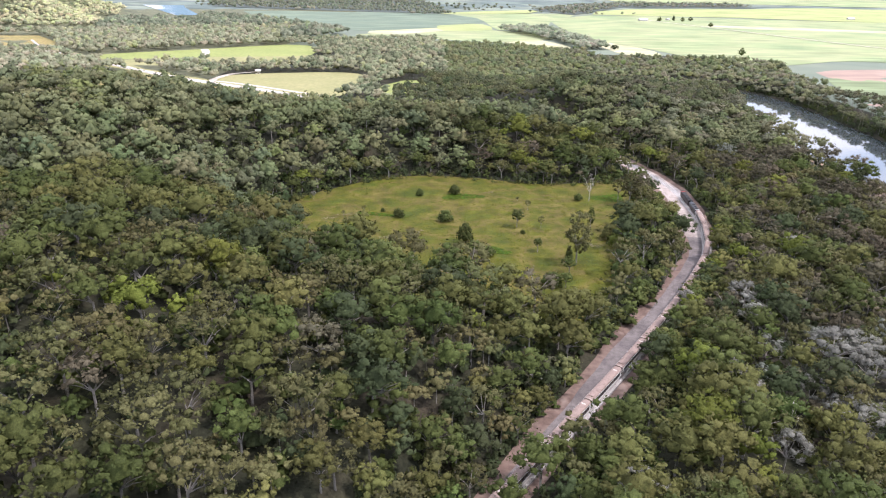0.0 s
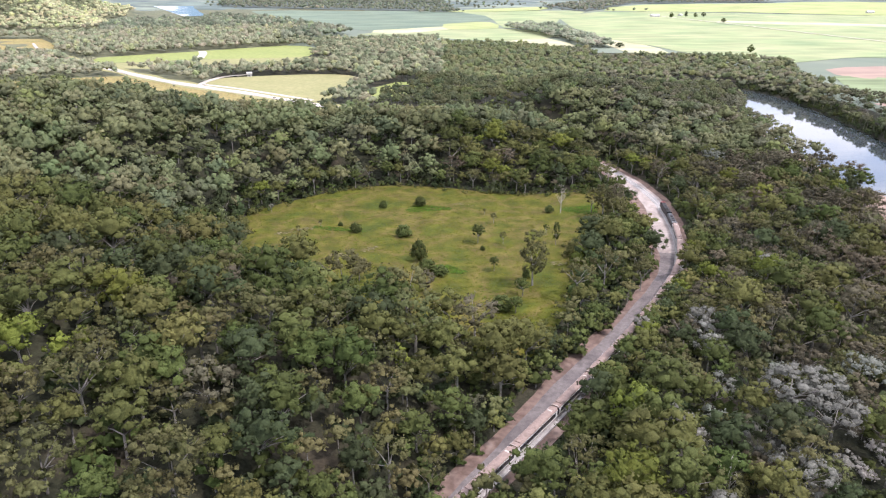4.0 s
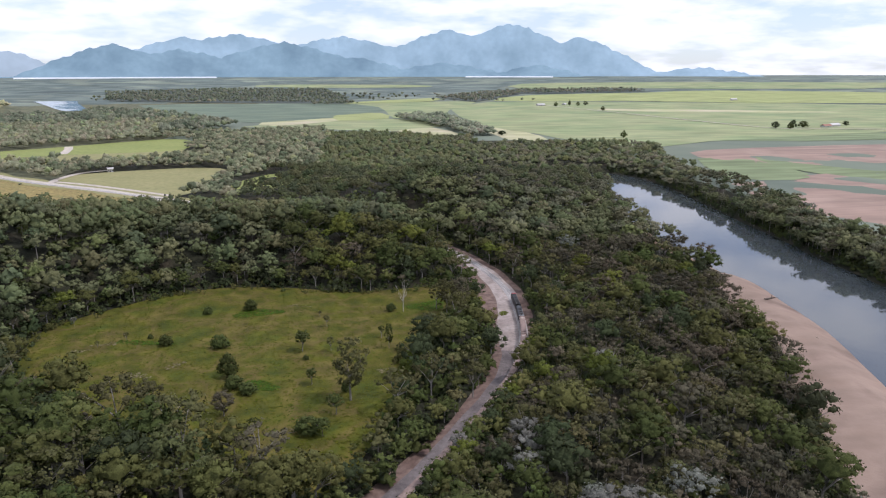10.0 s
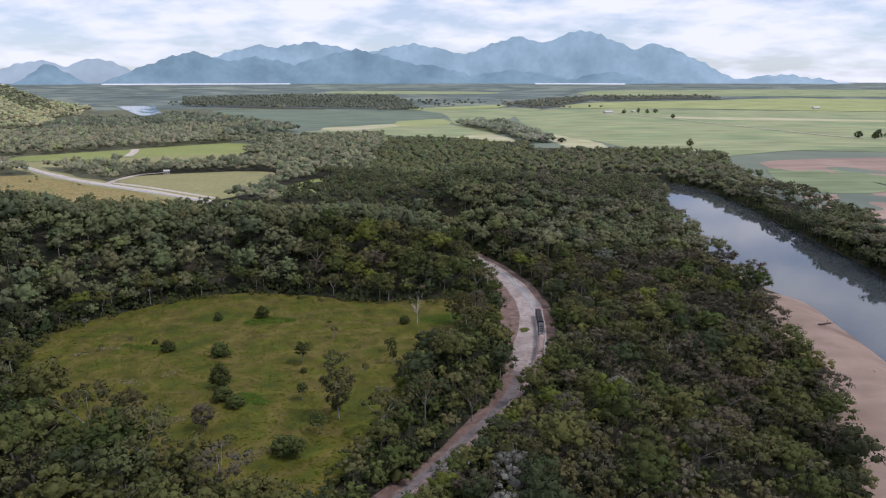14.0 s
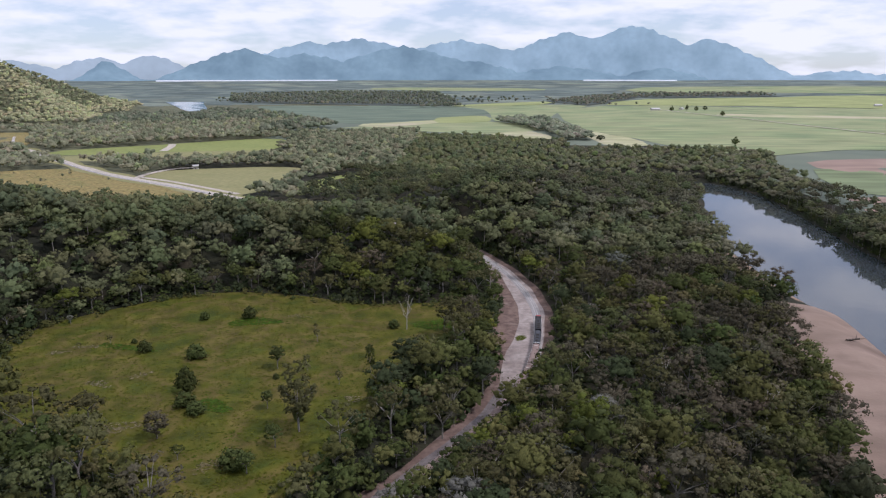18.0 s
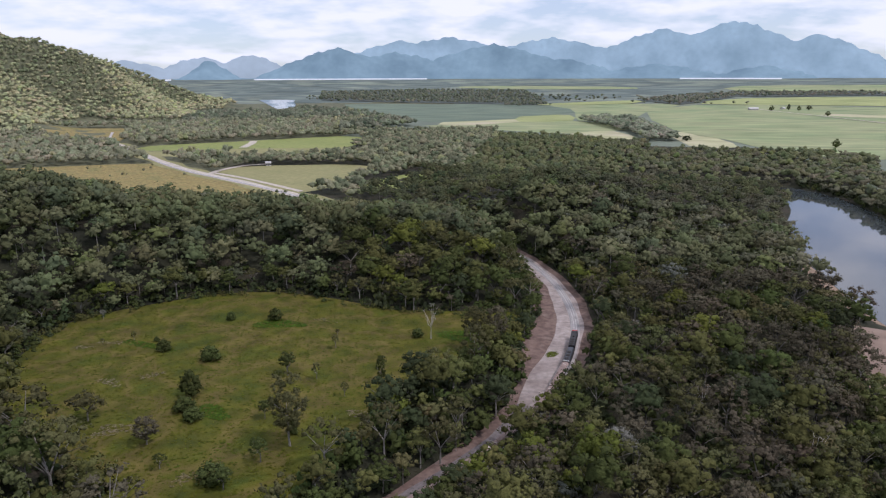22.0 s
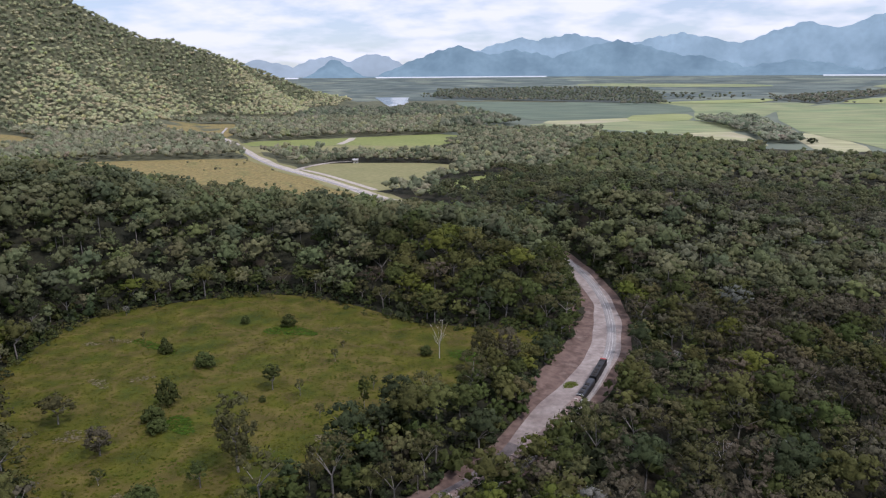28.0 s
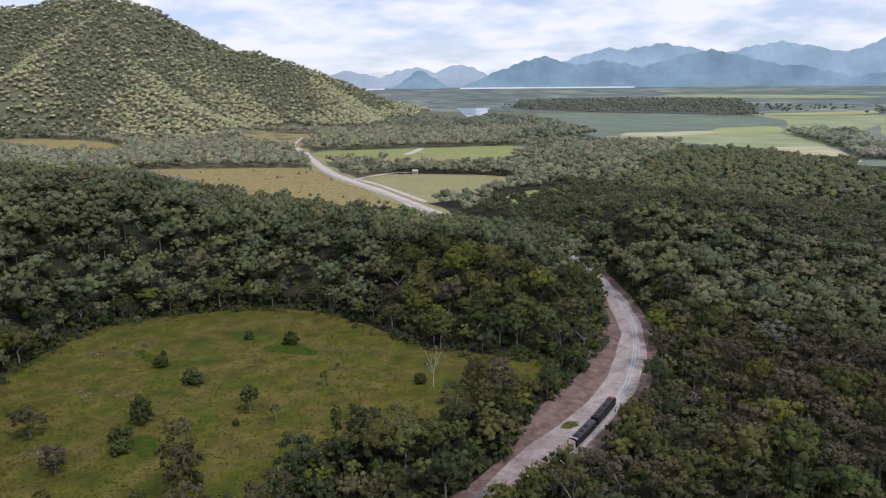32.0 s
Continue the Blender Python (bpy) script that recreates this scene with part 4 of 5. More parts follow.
def wooded(x, y):
    """Where trees stand: outside meadow, rail corridor, river, sand, fields and roads."""
    ok = ~inside(CLEAR_LINE, x, y) & ~inside(RIVER, x, y) & ~inside(SANDBANK, x, y)
    dt, st = off_line(TRACK_LINE, x, y)
    i = np.searchsorted(RUN, st).clip(1, len(RUN) - 1)
    west = (x - TRACK_LINE[i, 0]) * SIDE[i, 0] + (y - TRACK_LINE[i, 1]) * SIDE[i, 1] > 0
    ok &= dt > np.where(west, WEST[i] + 0.8, EAST[i] + 1.7)
    ok &= ~((off_line(HIGHWAY, x, y)[0] < 15) & (y > 648))
    ok &= off_line(WATERSIDE, x, y)[0] > 3 + 20 * bell(x, y, 290, 492, 50, 48)
    for sx, sy, *_ in SILVER:
        ok &= np.hypot(x - sx, y - sy) > 5.5
    ok &= ~inside(LAGOON_VIEW, x, y) & ~inside(CROP_MARGIN, x, y)
    for line in FIELD_LINES:
        ok &= ~inside(line, x, y)
    return ok


def species_at(x, y, rng):
    """Stands of different trees: gums towards the river, greens in the gullies, silver ones in a cluster."""
    n = len(x)
    a, b = wavy(x, y, 28, 0.5) + 0.5 * rng.normal(size=n), wavy(x, y, 60, 2.0) + 0.4 * rng.normal(size=n)
    s = np.where(a > 1.0, 2, np.where(a > 0.15, 1, np.where(a > -0.55, 0, 3)))
    east = ease(90, 170, x - 0.1 * (y - 300))
    s = np.where(rng.random(n) < 0.20 + 0.58 * east * (b > -0.6) + 0.25 * ease(280, 220, y) * ease(60, 0, x), np.where(rng.random(n) < 0.94 - 0.5 * east, 4, 5), s)
    silver = bell(x, y, 128, 182, 26, 24) + 0.5 * bell(x, y, 118, 235, 12, 14)
    s = np.where(rng.random(n) < 0.22 * silver, 6, s)
    return np.where((rng.random(n) < 0.012) & (y < 600) & (x > 130), 6, s)


rng = np.random.default_rng(11)


def in_view(x, y):
    """The stretch of country that the flight overlooks."""
    first = (y > 92) & (y > 92 + np.where(x > 60, 0.72 * (x - 60), 0)) & (x > -0.76 * y - 15)
    last = (y > 170 + 0.5 * (200 - x)) & (x < 200)
    return first | last


# near forest, round the meadow and along the track: tall trees first, lower ones between them
bx, by = scatter((-260, 90), (420, 600), 12.4, 1)
lx, ly = scatter((-260, 90), (420, 600), 7.4, 12)
ok = wooded(bx, by) & in_view(bx, by) & ~((bx > 385) & (by < 470))
bx, by = bx[ok], by[ok]
ok = wooded(lx, ly) & in_view(lx, ly) & ~((lx > 385) & (ly < 470))
lx, ly = lx[ok], ly[ok]
gap = np.min(np.hypot(lx[:, None] - bx[None], ly[:, None] - by[None]), 1)
lx, ly = lx[gap > 5.2], ly[gap > 5.2]


def close(x, y):
    return (y < 330 + 0.25 * x) | ((x > 20) & (y < 480))


bs, ls = species_at(bx, by, rng), species_at(lx, ly, rng)
bsize, lsize = rng.uniform(1.12, 1.7, len(bx)), rng.uniform(0.6, 1.0, len(lx))
# trees that can be told apart: the first rows along meadow and railway
edge = off_line(CLOSED, bx, by)[0]
rail, _ = off_line(TRACK_LINE, bx, by)
front = ((edge < 10) | ((rail < 27) & (by < 520) & (by > 105))) & (bx > -110)
front &= np.cumsum(front) <= 280
rim_side = ease(80, 40, bx) * ease(330, 300, by)
bsize = bsize * (1 + 0.22 * rim_side * ease(45, 20, edge))
EDGE_TREES = np.stack([bx, by, bs, bsize * np.where(edge < 10, 0.8 + 0.15 * rim_side, 0.82)], 1)[front]
near, rest = close(bx, by) & ~front, ~close(bx, by) & ~front
low = close(lx, ly)
grow("near_forest", bx[near], by[near], bs[near], bsize[near], 2, "dense mixed forest of round green and olive gum crowns", lofty=0.9)
grow("low_forest", lx[low], ly[low], ls[low], lsize[low], 1, "smaller trees filling the gaps of the forest", 51, 1.15 * SPECIES)
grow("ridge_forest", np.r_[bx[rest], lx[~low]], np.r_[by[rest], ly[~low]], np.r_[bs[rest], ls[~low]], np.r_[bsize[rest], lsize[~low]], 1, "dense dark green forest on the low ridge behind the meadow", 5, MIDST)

# undergrowth: thick under the forest's edges, loose inside it
ux, uy = scatter((-110, 100), (200, 560), 4.8, 13)
ue, ut = off_line(CLOSED, ux, uy)[0], off_line(TRACK_LINE, ux, uy)[0]
ok = wooded(ux, uy) & ((ue < 13) | (ut < 24)) & in_view(ux, uy)
ux, uy = ux[ok], uy[ok]
grow("undergrowth", ux, uy, np.where(rng.random(len(ux)) < 0.6, 3, 0), rng.uniform(0.8, 1.9, len(ux)), 0, "dark shrubby undergrowth at the forest's edge", 14, SPECIES, "bush")
rim = np.repeat(CLOSED, max(1, round(700 / len(CLOSED))), 0)
rim = rim + rng.normal(size=rim.shape) * 3.0
grow("rim_shrubs", rim[:, 0], rim[:, 1], np.where(rng.random(len(rim)) < 0.45, 1, np.where(rng.random(len(rim)) < 0.5, 0, 3)), rng.uniform(0.35, 1.15, len(rim)), 0, "low green shrubs along the meadow's rim", 20, SPECIES, "bush")
ux, uy = scatter((-260, 90), (430, 640), 11.5, 15)
ok = wooded(ux, uy) & in_view(ux, uy)
ux, uy = ux[ok], uy[ok]
grow("forest_shrubs", ux, uy, np.where(rng.random(len(ux)) < 0.5, 3, 0), rng.uniform(1.9, 3.2, len(ux)), 0, "low shrubs under the forest trees", 17, SPECIES, "bush")
vx, vy = scatter((380, 150), (440, 1000), 4.5, 18)
ok = wooded(vx, vy) & (off_line(rounded(RIVER_E, 4), vx, vy)[0] < 14) & (vx > 380)
vx, vy = vx[ok], vy[ok]
grow("bank_shrubs", vx, vy, np.where(rng.random(len(vx)) < 0.5, 3, 0), rng.uniform(1.2, 2.2, len(vx)), 0, "shrubs leaning over the river bank", 19, SPECIES, "bush")

SHORE = rounded(np.array([(266, 418), (260, 395), (250, 330), (238, 290), (216, 235), (198, 190)], float), 16)
wx, wy = (np.repeat(SHORE, 3, 0) + rng.normal(size=(3 * len(SHORE), 2)) * 2.6 - np.array((3.5, 0))).T
grow("shore_scrub", wx, wy, np.where(rng.random(len(wx)) < 0.4, 3, np.where(rng.random(len(wx)) < 0.6, 0, 1)), rng.uniform(0.9, 2.1, len(wx)), 1, "dense green scrub edging the sand bank", 37, SPECIES, "bush")

# middle forest up to the fields, and the river's banks
x, y = scatter((-300, 600), (560, 1480), 9.6, 2)
ok = wooded(x, y) & (y < 1440 + 0.22 * x) & ((y < 1330 - 0.2 * x) | (x < 0)) & in_view(x, y) & (x < 460 + 0.35 * np.maximum(0, y - 900)) & ~((x > 250) & (y > 1130))
x, y = x[ok], y[ok]
sp = species_at(x, y, rng)
# cloud shade painted by palette: darker leaves here, pale ones for the lit belt
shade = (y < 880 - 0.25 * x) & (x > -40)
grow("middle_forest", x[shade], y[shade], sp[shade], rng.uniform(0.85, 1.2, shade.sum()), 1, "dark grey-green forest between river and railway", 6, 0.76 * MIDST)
far_shade = ~shade & (x > 15)
open_woods = ~shade & ~far_shade
grow("river_woods", x[far_shade], y[far_shade], sp[far_shade], rng.uniform(0.85, 1.3, far_shade.sum()), 0, "dark green woods along the river's bend", 36, 1.05 * MIDST, lofty=1.1)
grow("field_woods", x[open_woods], y[open_woods], sp[open_woods], rng.uniform(0.8, 1.3, open_woods.sum()), 0, "pale grey-green woods between the fields", 16, 0.84 * HAZED * np.array((1.06, 1.0, 0.9)), lofty=1.08)
x, y = scatter((380, 150), (470, 620), 7.0, 3)
ok = wooded(x, y) & (off_line(rounded(RIVER_E, 4), x, y)[0] < 42) & (x > 385)
x, y = x[ok], y[ok]
grow("riverbank_forest", x, y, species_at(x, y, rng), rng.uniform(0.95, 1.3, len(x)), 1, "row of dark green trees along the far river bank", 7, MIDST)
# wooded country below and on the hill: olive woods on the spurs, dark scrub in gullies and on the crest's flank
x, y = scatter((-1900, 620), (-290, 2500), 10.6, 4)
ok = wooded(x, y) & (x < -295) & (y > 180 - 0.62 * x) & ((height(x, y) > 4) | (y < 1850 + 0.5 * x))
crest = np.array(CREST, float)
bearing = np.arctan2(crest[:, 0] - 200, crest[:, 1] - 170)
ok &= np.hypot(x - 200, y - 170) < np.interp(np.arctan2(x - 200, y - 170), bearing, np.hypot(crest[:, 0] - 200, crest[:, 1] - 170)) + 50
x, y = x[ok], y[ok]
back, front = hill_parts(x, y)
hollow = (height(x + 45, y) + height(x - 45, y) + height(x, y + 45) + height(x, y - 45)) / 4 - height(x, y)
# cloud shade on the crest side is painted by picking darker trees
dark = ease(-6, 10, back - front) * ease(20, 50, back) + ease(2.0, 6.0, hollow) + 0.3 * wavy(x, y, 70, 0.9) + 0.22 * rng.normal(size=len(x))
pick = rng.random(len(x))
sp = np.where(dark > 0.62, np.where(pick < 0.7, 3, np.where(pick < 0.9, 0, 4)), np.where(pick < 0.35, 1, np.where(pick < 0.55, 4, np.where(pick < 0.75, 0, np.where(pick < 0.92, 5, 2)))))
slope = height(x, y) > 5
thin = slope | (rng.random(len(x)) < 0.88)
x, y, sp, slope = x[thin], y[thin], sp[thin], slope[thin]
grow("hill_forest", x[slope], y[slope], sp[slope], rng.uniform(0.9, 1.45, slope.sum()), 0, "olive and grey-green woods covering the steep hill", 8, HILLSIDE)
grow("valley_woods", x[~slope], y[~slope], sp[~slope], rng.uniform(1.0, 1.5, (~slope).sum()), 0, "grey-green woods at the foot of the hill", 28, 0.88 * HAZED * np.array((1.06, 1.0, 0.93)), lofty=1.2)
x, y = scatter((-900, 1300), (-150, 2400), 12.0, 5)
ok = wooded(x, y) & inside(np.array([(-700, 1500), (-280, 1330), (-180, 1540), (-430, 1900), (-900, 2300)], float), x, y) & ((x > -295) | (y > 1850 + 0.5 * x))
x, y = x[ok], y[ok]
grow("far_woods", x, y, species_at(x, y, rng), rng.uniform(1.3, 1.8, len(x)), 0, "belt of woods between the fields", 9, 0.75 * HAZED, lofty=1.2)
# wood strips out on the plain
for name, outline, gap, seed, big in (("wood_strip", [(150, 1739), (271, 1795), (300, 1500), (312, 1290), (258, 1285), (240, 1450)], 9.5, 21, 1.25),
                                      ("plain_woods", [(-941, 3025), (-540, 3299), (-88, 3305), (20, 2800), (49, 2450), (-366, 2500), (-778, 2588)], 21.0, 22, 1.0),
                                      ("coast_woods", [(352, 2723), (560, 3000), (759, 3188), (1250, 3150), (1300, 2950), (726, 2917), (473, 2487)], 22.0, 23, 1.15),
                                      ("cane_hedge", [(-90, 2400), (60, 2430), (70, 2395), (-80, 2360)], 14.0, 24, 1.1)):
    outline = np.array(outline, float)
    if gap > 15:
        # dark sheet below the sparse crowns: scrub with their shade painted in
        sheet(name + "_floor", outline, WOODS_FLOOR, "dark scrub and painted shade under distant woods", "woods", 1.2, grid=60.0)
    x, y = scatter(outline.min(0), outline.max(0), gap, seed)
    ok = inside(outline, x, y)
    x, y = x[ok], y[ok]
    grow(name, x, y, species_at(x, y, rng), rng.uniform(0.95, 1.4, len(x)) * big, 0, "dark line of woods far out on the plain", seed, (0.95 if name == "wood_strip" else 0.66) * HAZED)

# scrub and tree belts far out
x, y = scatter((-1700, 2500), (2000, 4250), 33.0, 26)
ok = wooded(x, y) & (wavy(x, y, 190, 3.0) + 0.35 * rng.normal(size=len(x)) > 0.15) & (np.hypot(x - 115, y - 85) < 4300) & (height(x, y) < 12)
x, y = x[ok], y[ok]
grow("plain_scrub", x, y, species_at(x, y, rng), rng.uniform(0.9, 1.8, len(x)), 0, "scattered scrub and tree belts on the far plain", 27, 0.6 * HAZED)

# ---- the train ----
PAINT_DARK = material("dark_coach_paint", [(0.025, 0.028, 0.035), (0.035, 0.038, 0.045)], 1.5, 0.35, second=(6.0, 0.85, 1.2))
PAINT_WHITE = material("white_stripe_paint", [(0.62, 0.62, 0.60), (0.70, 0.70, 0.68)], 2.0, 0.4)
PAINT_BLACK = material("black_engine_paint", [(0.012, 0.012, 0.013), (0.02, 0.02, 0.02)], 1.0, 0.45, second=(5.0, 0.8, 1.3))
PAINT_RED = material("red_cab_paint", [(0.42, 0.03, 0.025), (0.48, 0.045, 0.035)], 1.0, 0.4)
ROOF_DUST = material("dusty_roof", [(0.215, 0.155, 0.132), (0.265, 0.195, 0.168), (0.18, 0.13, 0.112)], 0.5, 0.8, second=(3.0, 0.85, 1.15))
ROOF_UNIT = material("faded_roof_unit", [(0.42, 0.36, 0.32), (0.50, 0.44, 0.40)], 1.0, 0.7, second=(4.0, 0.85, 1.15))
GLASS_DARK = material("tinted_glass", [(0.01, 0.012, 0.015), (0.015, 0.017, 0.02)], 1.0, 0.12, spec=0.6)
IRON = material("dark_iron", [(0.03, 0.027, 0.025), (0.05, 0.042, 0.036)], 3.0, 0.7, metallic=0.3)


def box(bm, lo, hi, bevel=0.0):
    """Adds a block between two corners, its edges rounded off."""
    made = bmesh.ops.create_cube(bm, size=1.0)
    lo, hi = Vector(lo), Vector(hi)
    for v in made["verts"]:
        v.co = Vector([l + (h - l) * (c + 0.5) for l, h, c in zip(lo, hi, v.co)])
    if bevel:
        edges = {e for v in made["verts"] for e in v.link_edges}
        bmesh.ops.bevel(bm, geom=list(edges), offset=bevel, segments=2, affect="EDGES")
    return bm


def block(name, lo, hi, mat, parent, bevel=0.03, label=""):
    return part(name, box(bmesh.new(), lo, hi, bevel), mat, parent, label)


def prism(name, section, x0, x1, mat, parent, label=""):
    """A cross-section of (y, z) drawn out along the vehicle, closed at both ends."""
    bm = bmesh.new()
    a = [bm.verts.new((x0, y, z)) for y, z in section]
    b = [bm.verts.new((x1, y, z)) for y, z in section]
    n = len(section)
    for k in range(n):
        bm.faces.new((a[k], a[(k + 1) % n], b[(k + 1) % n], b[k]))
    bm.faces.new(a[::-1]); bm.faces.new(b)
    bmesh.ops.recalc_face_normals(bm, faces=bm.faces)
    return part(name, bm, mat, parent, label)


def wheel(parent, x, y, r=0.43):
    bm = bmesh.new()
    bmesh.ops.create_cone(bm, cap_ends=True, segments=14, radius1=r, radius2=r, depth=0.13)
    bmesh.ops.transform(bm, matrix=pose(x, y, r, 90), verts=bm.verts)
    return part("wheel", bm, IRON, parent)


def bogie(thing, x):
    b = block("bogie", (x - 1.6, -1.0, 0.35), (x + 1.6, 1.0, 0.75), IRON, thing)
    for dx in (-1.1, 1.1):
        for y in (-0.57, 0.57):
            wheel(b, x + dx, y)
    return b


def coach():
    """A long passenger coach, its origin on the rails at its middle."""
    c = tagged(new("passenger_coach"), "dark passenger coach with white stripes and dusty brown roof", "train coach", "coaches of the train")
    h = 11.45
    prism("body", [(-1.38, 0.95), (-1.42, 1.6), (-1.42, 2.9), (-1.36, 3.25), (1.36, 3.25), (1.42, 2.9), (1.42, 1.6), (1.38, 0.95)], -h, h, PAINT_DARK, c)
    prism("roof", [(-1.40, 3.24), (-1.22, 3.50), (-0.7, 3.70), (0, 3.77), (0.7, 3.70), (1.22, 3.50), (1.40, 3.24)], -h + 0.05, h - 0.05, ROOF_DUST, c, "dusty brown roof")
    for s in (-1, 1):
        a, b = sorted((s * 1.425, s * 1.44))
        block("stripe", (-h, a, 1.02), (h, b, 1.42), PAINT_WHITE, c, 0, "white stripe")
        block("cornice", (-h, a - 0.02, 3.08), (h, b, 3.2), PAINT_WHITE, c, 0, "white cornice line")
        for k in range(11):
            x = -9.6 + k * 1.92
            block("window", (x - 0.72, min(s * 1.424, s * 1.438), 1.95), (x + 0.72, max(s * 1.424, s * 1.438), 2.75), GLASS_DARK, c, 0)
        for x in (-10.7, 10.7):
            block("door", (x - 0.4, min(s * 1.424, s * 1.445), 1.0), (x + 0.4, max(s * 1.424, s * 1.445), 2.95), PAINT_WHITE, c, 0, "pale end door")
    block("air_unit", (-9.6, -0.9, 3.6), (-8.0, 0.9, 3.95), ROOF_DUST, c, 0.08)
    block("air_unit", (8.6, -0.7, 3.64), (9.3, 0.7, 3.84), ROOF_UNIT, c, 0.05, "small pale roof unit")
    block("roof_rib", (-h + 0.1, -1.2, 3.48), (-h + 0.28, 1.2, 3.79), ROOF_UNIT, c, 0.03, "pale rib across the roof end")
    block("underframe", (-7.5, -1.2, 0.55), (7.5, 1.2, 0.96), IRON, c)
    for x in (-8.3, 8.3):
        bogie(c, x)
    for s in (-1, 1):
        block("gangway", (min(s * h, s * (h + 0.33)), -0.9, 1.0), (max(s * h, s * (h + 0.33)), 0.9, 3.45), ROOF_DUST, c)
    return c


def engine():
    e = tagged(new("locomotive"), "black diesel locomotive with a red cab front", "locomotive")
    h = 9.2
    prism("hood", [(-1.35, 1.1), (-1.38, 3.3), (-1.1, 3.75), (1.1, 3.75), (1.38, 3.3), (1.35, 1.1)], -h, h - 3.2, PAINT_BLACK, e)
    prism("cab", [(-1.40, 1.1), (-1.42, 3.35), (-1.15, 3.85), (1.15, 3.85), (1.42, 3.35), (1.40, 1.1)], h - 3.19, h - 0.7, PAINT_BLACK, e)
    block("nose", (h - 0.7, -1.3, 1.0), (h, 1.3, 3.0), PAINT_RED, e, 0.18, "red nose")
    block("roof_panel", (h - 1.6, -1.15, 3.86), (h - 0.75, 1.15, 3.93), PAINT_RED, e, 0.03, "red roof panel over the cab front")
    block("windscreen", (h - 0.72, -1.15, 3.02), (h - 0.66, 1.15, 3.6), GLASS_DARK, e, 0.02)
    for y in (-0.7, 0.7):
        block("headlight", (h - 0.02, y - 0.14, 1.5), (h + 0.05, y + 0.14, 1.75), PAINT_WHITE, e, 0.02, "pale headlight")
    for x in (-7.6, -5.2, -2.8):
        bm = bmesh.new()
        bmesh.ops.create_cone(bm, cap_ends=True, segments=18, radius1=0.8, radius2=0.75, depth=0.2)
        bmesh.ops.transform(bm, matrix=Matrix.Translation((x, 0, 3.83)), verts=bm.verts)
        part("roof_fan", bm, IRON, e)
    block("exhaust", (0.4, -0.4, 3.74), (1.6, 0.4, 4.0), IRON, e)
    block("fuel_tank", (-2.6, -1.15, 0.4), (2.6, 1.15, 1.1), IRON, e, 0.1)
    block("coupler", (h, -0.2, 0.75), (h + 0.5, 0.2, 1.05), IRON, e)
    for x in (-6.2, 6.2):
        bogie(e, x)
    return e


def van():
    v = tagged(new("generator_van"), "dark generator van behind the locomotive", "train wagon")
    h = 7.6
    prism("body", [(-1.38, 0.95), (-1.40, 3.1), (1.40, 3.1), (1.38, 0.95)], -h, h, PAINT_BLACK, v)
    prism("roof", [(-1.39, 3.09), (-1.0, 3.5), (0, 3.65), (1.0, 3.5), (1.39, 3.09)], -h + 0.05, h - 0.05, PAINT_DARK, v)
    for x in (-5, -1.5, 2.0):
        block("roof_vent", (x - 0.9, -0.7, 3.5), (x + 0.9, 0.7, 3.8), IRON, v, 0.05)
    block("end_rib", (-h + 0.1, -1.3, 3.3), (-h + 0.4, 1.3, 3.68), PAINT_WHITE, v, 0.02, "pale rib at the roof end")
    block("underframe", (-4.5, -1.2, 0.55), (4.5, 1.2, 0.96), IRON, v)
    for x in (-5.3, 5.3):
        bogie(v, x)
    return v


def on_track(s, reach):
    """The pose of a vehicle whose middle is s metres along the track."""
    (ax, ay, _), (bx, by, _) = along(s - reach), along(s + reach)
    z = np.interp(s, RUN, BED_Z) + RAIL_TOP
    return pose((ax + bx) / 2, (ay + by) / 2, z, 0, 0, math.degrees(math.atan2(by - ay, bx - ax)))


front = float(np.interp(400.0, TRACK_LINE[:130, 1], RUN[:130]))
loco = engine(); loco.matrix_basis = on_track(front - 9.7, 6.2)
gen = van(); gen.matrix_basis = on_track(front - 19.8 - 8.2, 5.3)
s = front - 19.8 - 16.6 - 11.8
first = coach(); first.matrix_basis = on_track(s, 8.3)
while s > 38:
    s -= 23.6
    copy_thing(first, on_track(s, 8.3))

# ---- single trees ----
LEAVES = [leaf_material("leaves", tuple(c)) for c in SPECIES]
DEADWOOD = material("bleached_wood", [(0.40, 0.37, 0.33), (0.50, 0.465, 0.425)], 2.0, 0.85)
WORDS = ["round dense green tree", "olive-green spreading tree", "yellow-green leafy tree", "dark green dense tree", "grey-olive gum tree with pale limbs", "brownish thin-leaved gum tree", "silvery pale-leaved gum tree"]
PROTO = {}


def tree_thing(kind, species, variant, detail=3, name="tree"):
    """A tree of its own with trunk and crown; built once for each look, then copied."""
    key = (kind, species, variant, detail)
    if key not in PROTO:
        (cv, cf, cn), (wv, wf) = make_tree(900 + 37 * variant + 5 * species, kind, detail)
        PROTO[key] = (tri_mesh("crown", cv, cf, [LEAVES[species]], normals=cn), tri_mesh("trunk", wv, wf, [BARK]))
    crown, trunk = PROTO[key]
    t = new(name)
    a, b = new("trunk", trunk), new("crown", crown)
    a.parent = b.parent = t
    return t


kept = {}


def plant(kind, species, variant, x, y, high, wide, turn, label, group, name="tree", detail=4):
    base_h, base_w = (14.0, 9.0) if kind != "bush" else (3.2, 3.8)
    z = float(ground_z(x, y))
    m = pose(x, y, z, 0, 0, turn) @ Matrix.Diagonal((wide / base_w, wide / base_w, high / base_h, 1))
    t = tree_thing(kind, species, variant, detail, name)
    t.matrix_basis = m
    return tagged(t, label, "bush" if name == "bush" else "tree", group)


rng = np.random.default_rng(77)
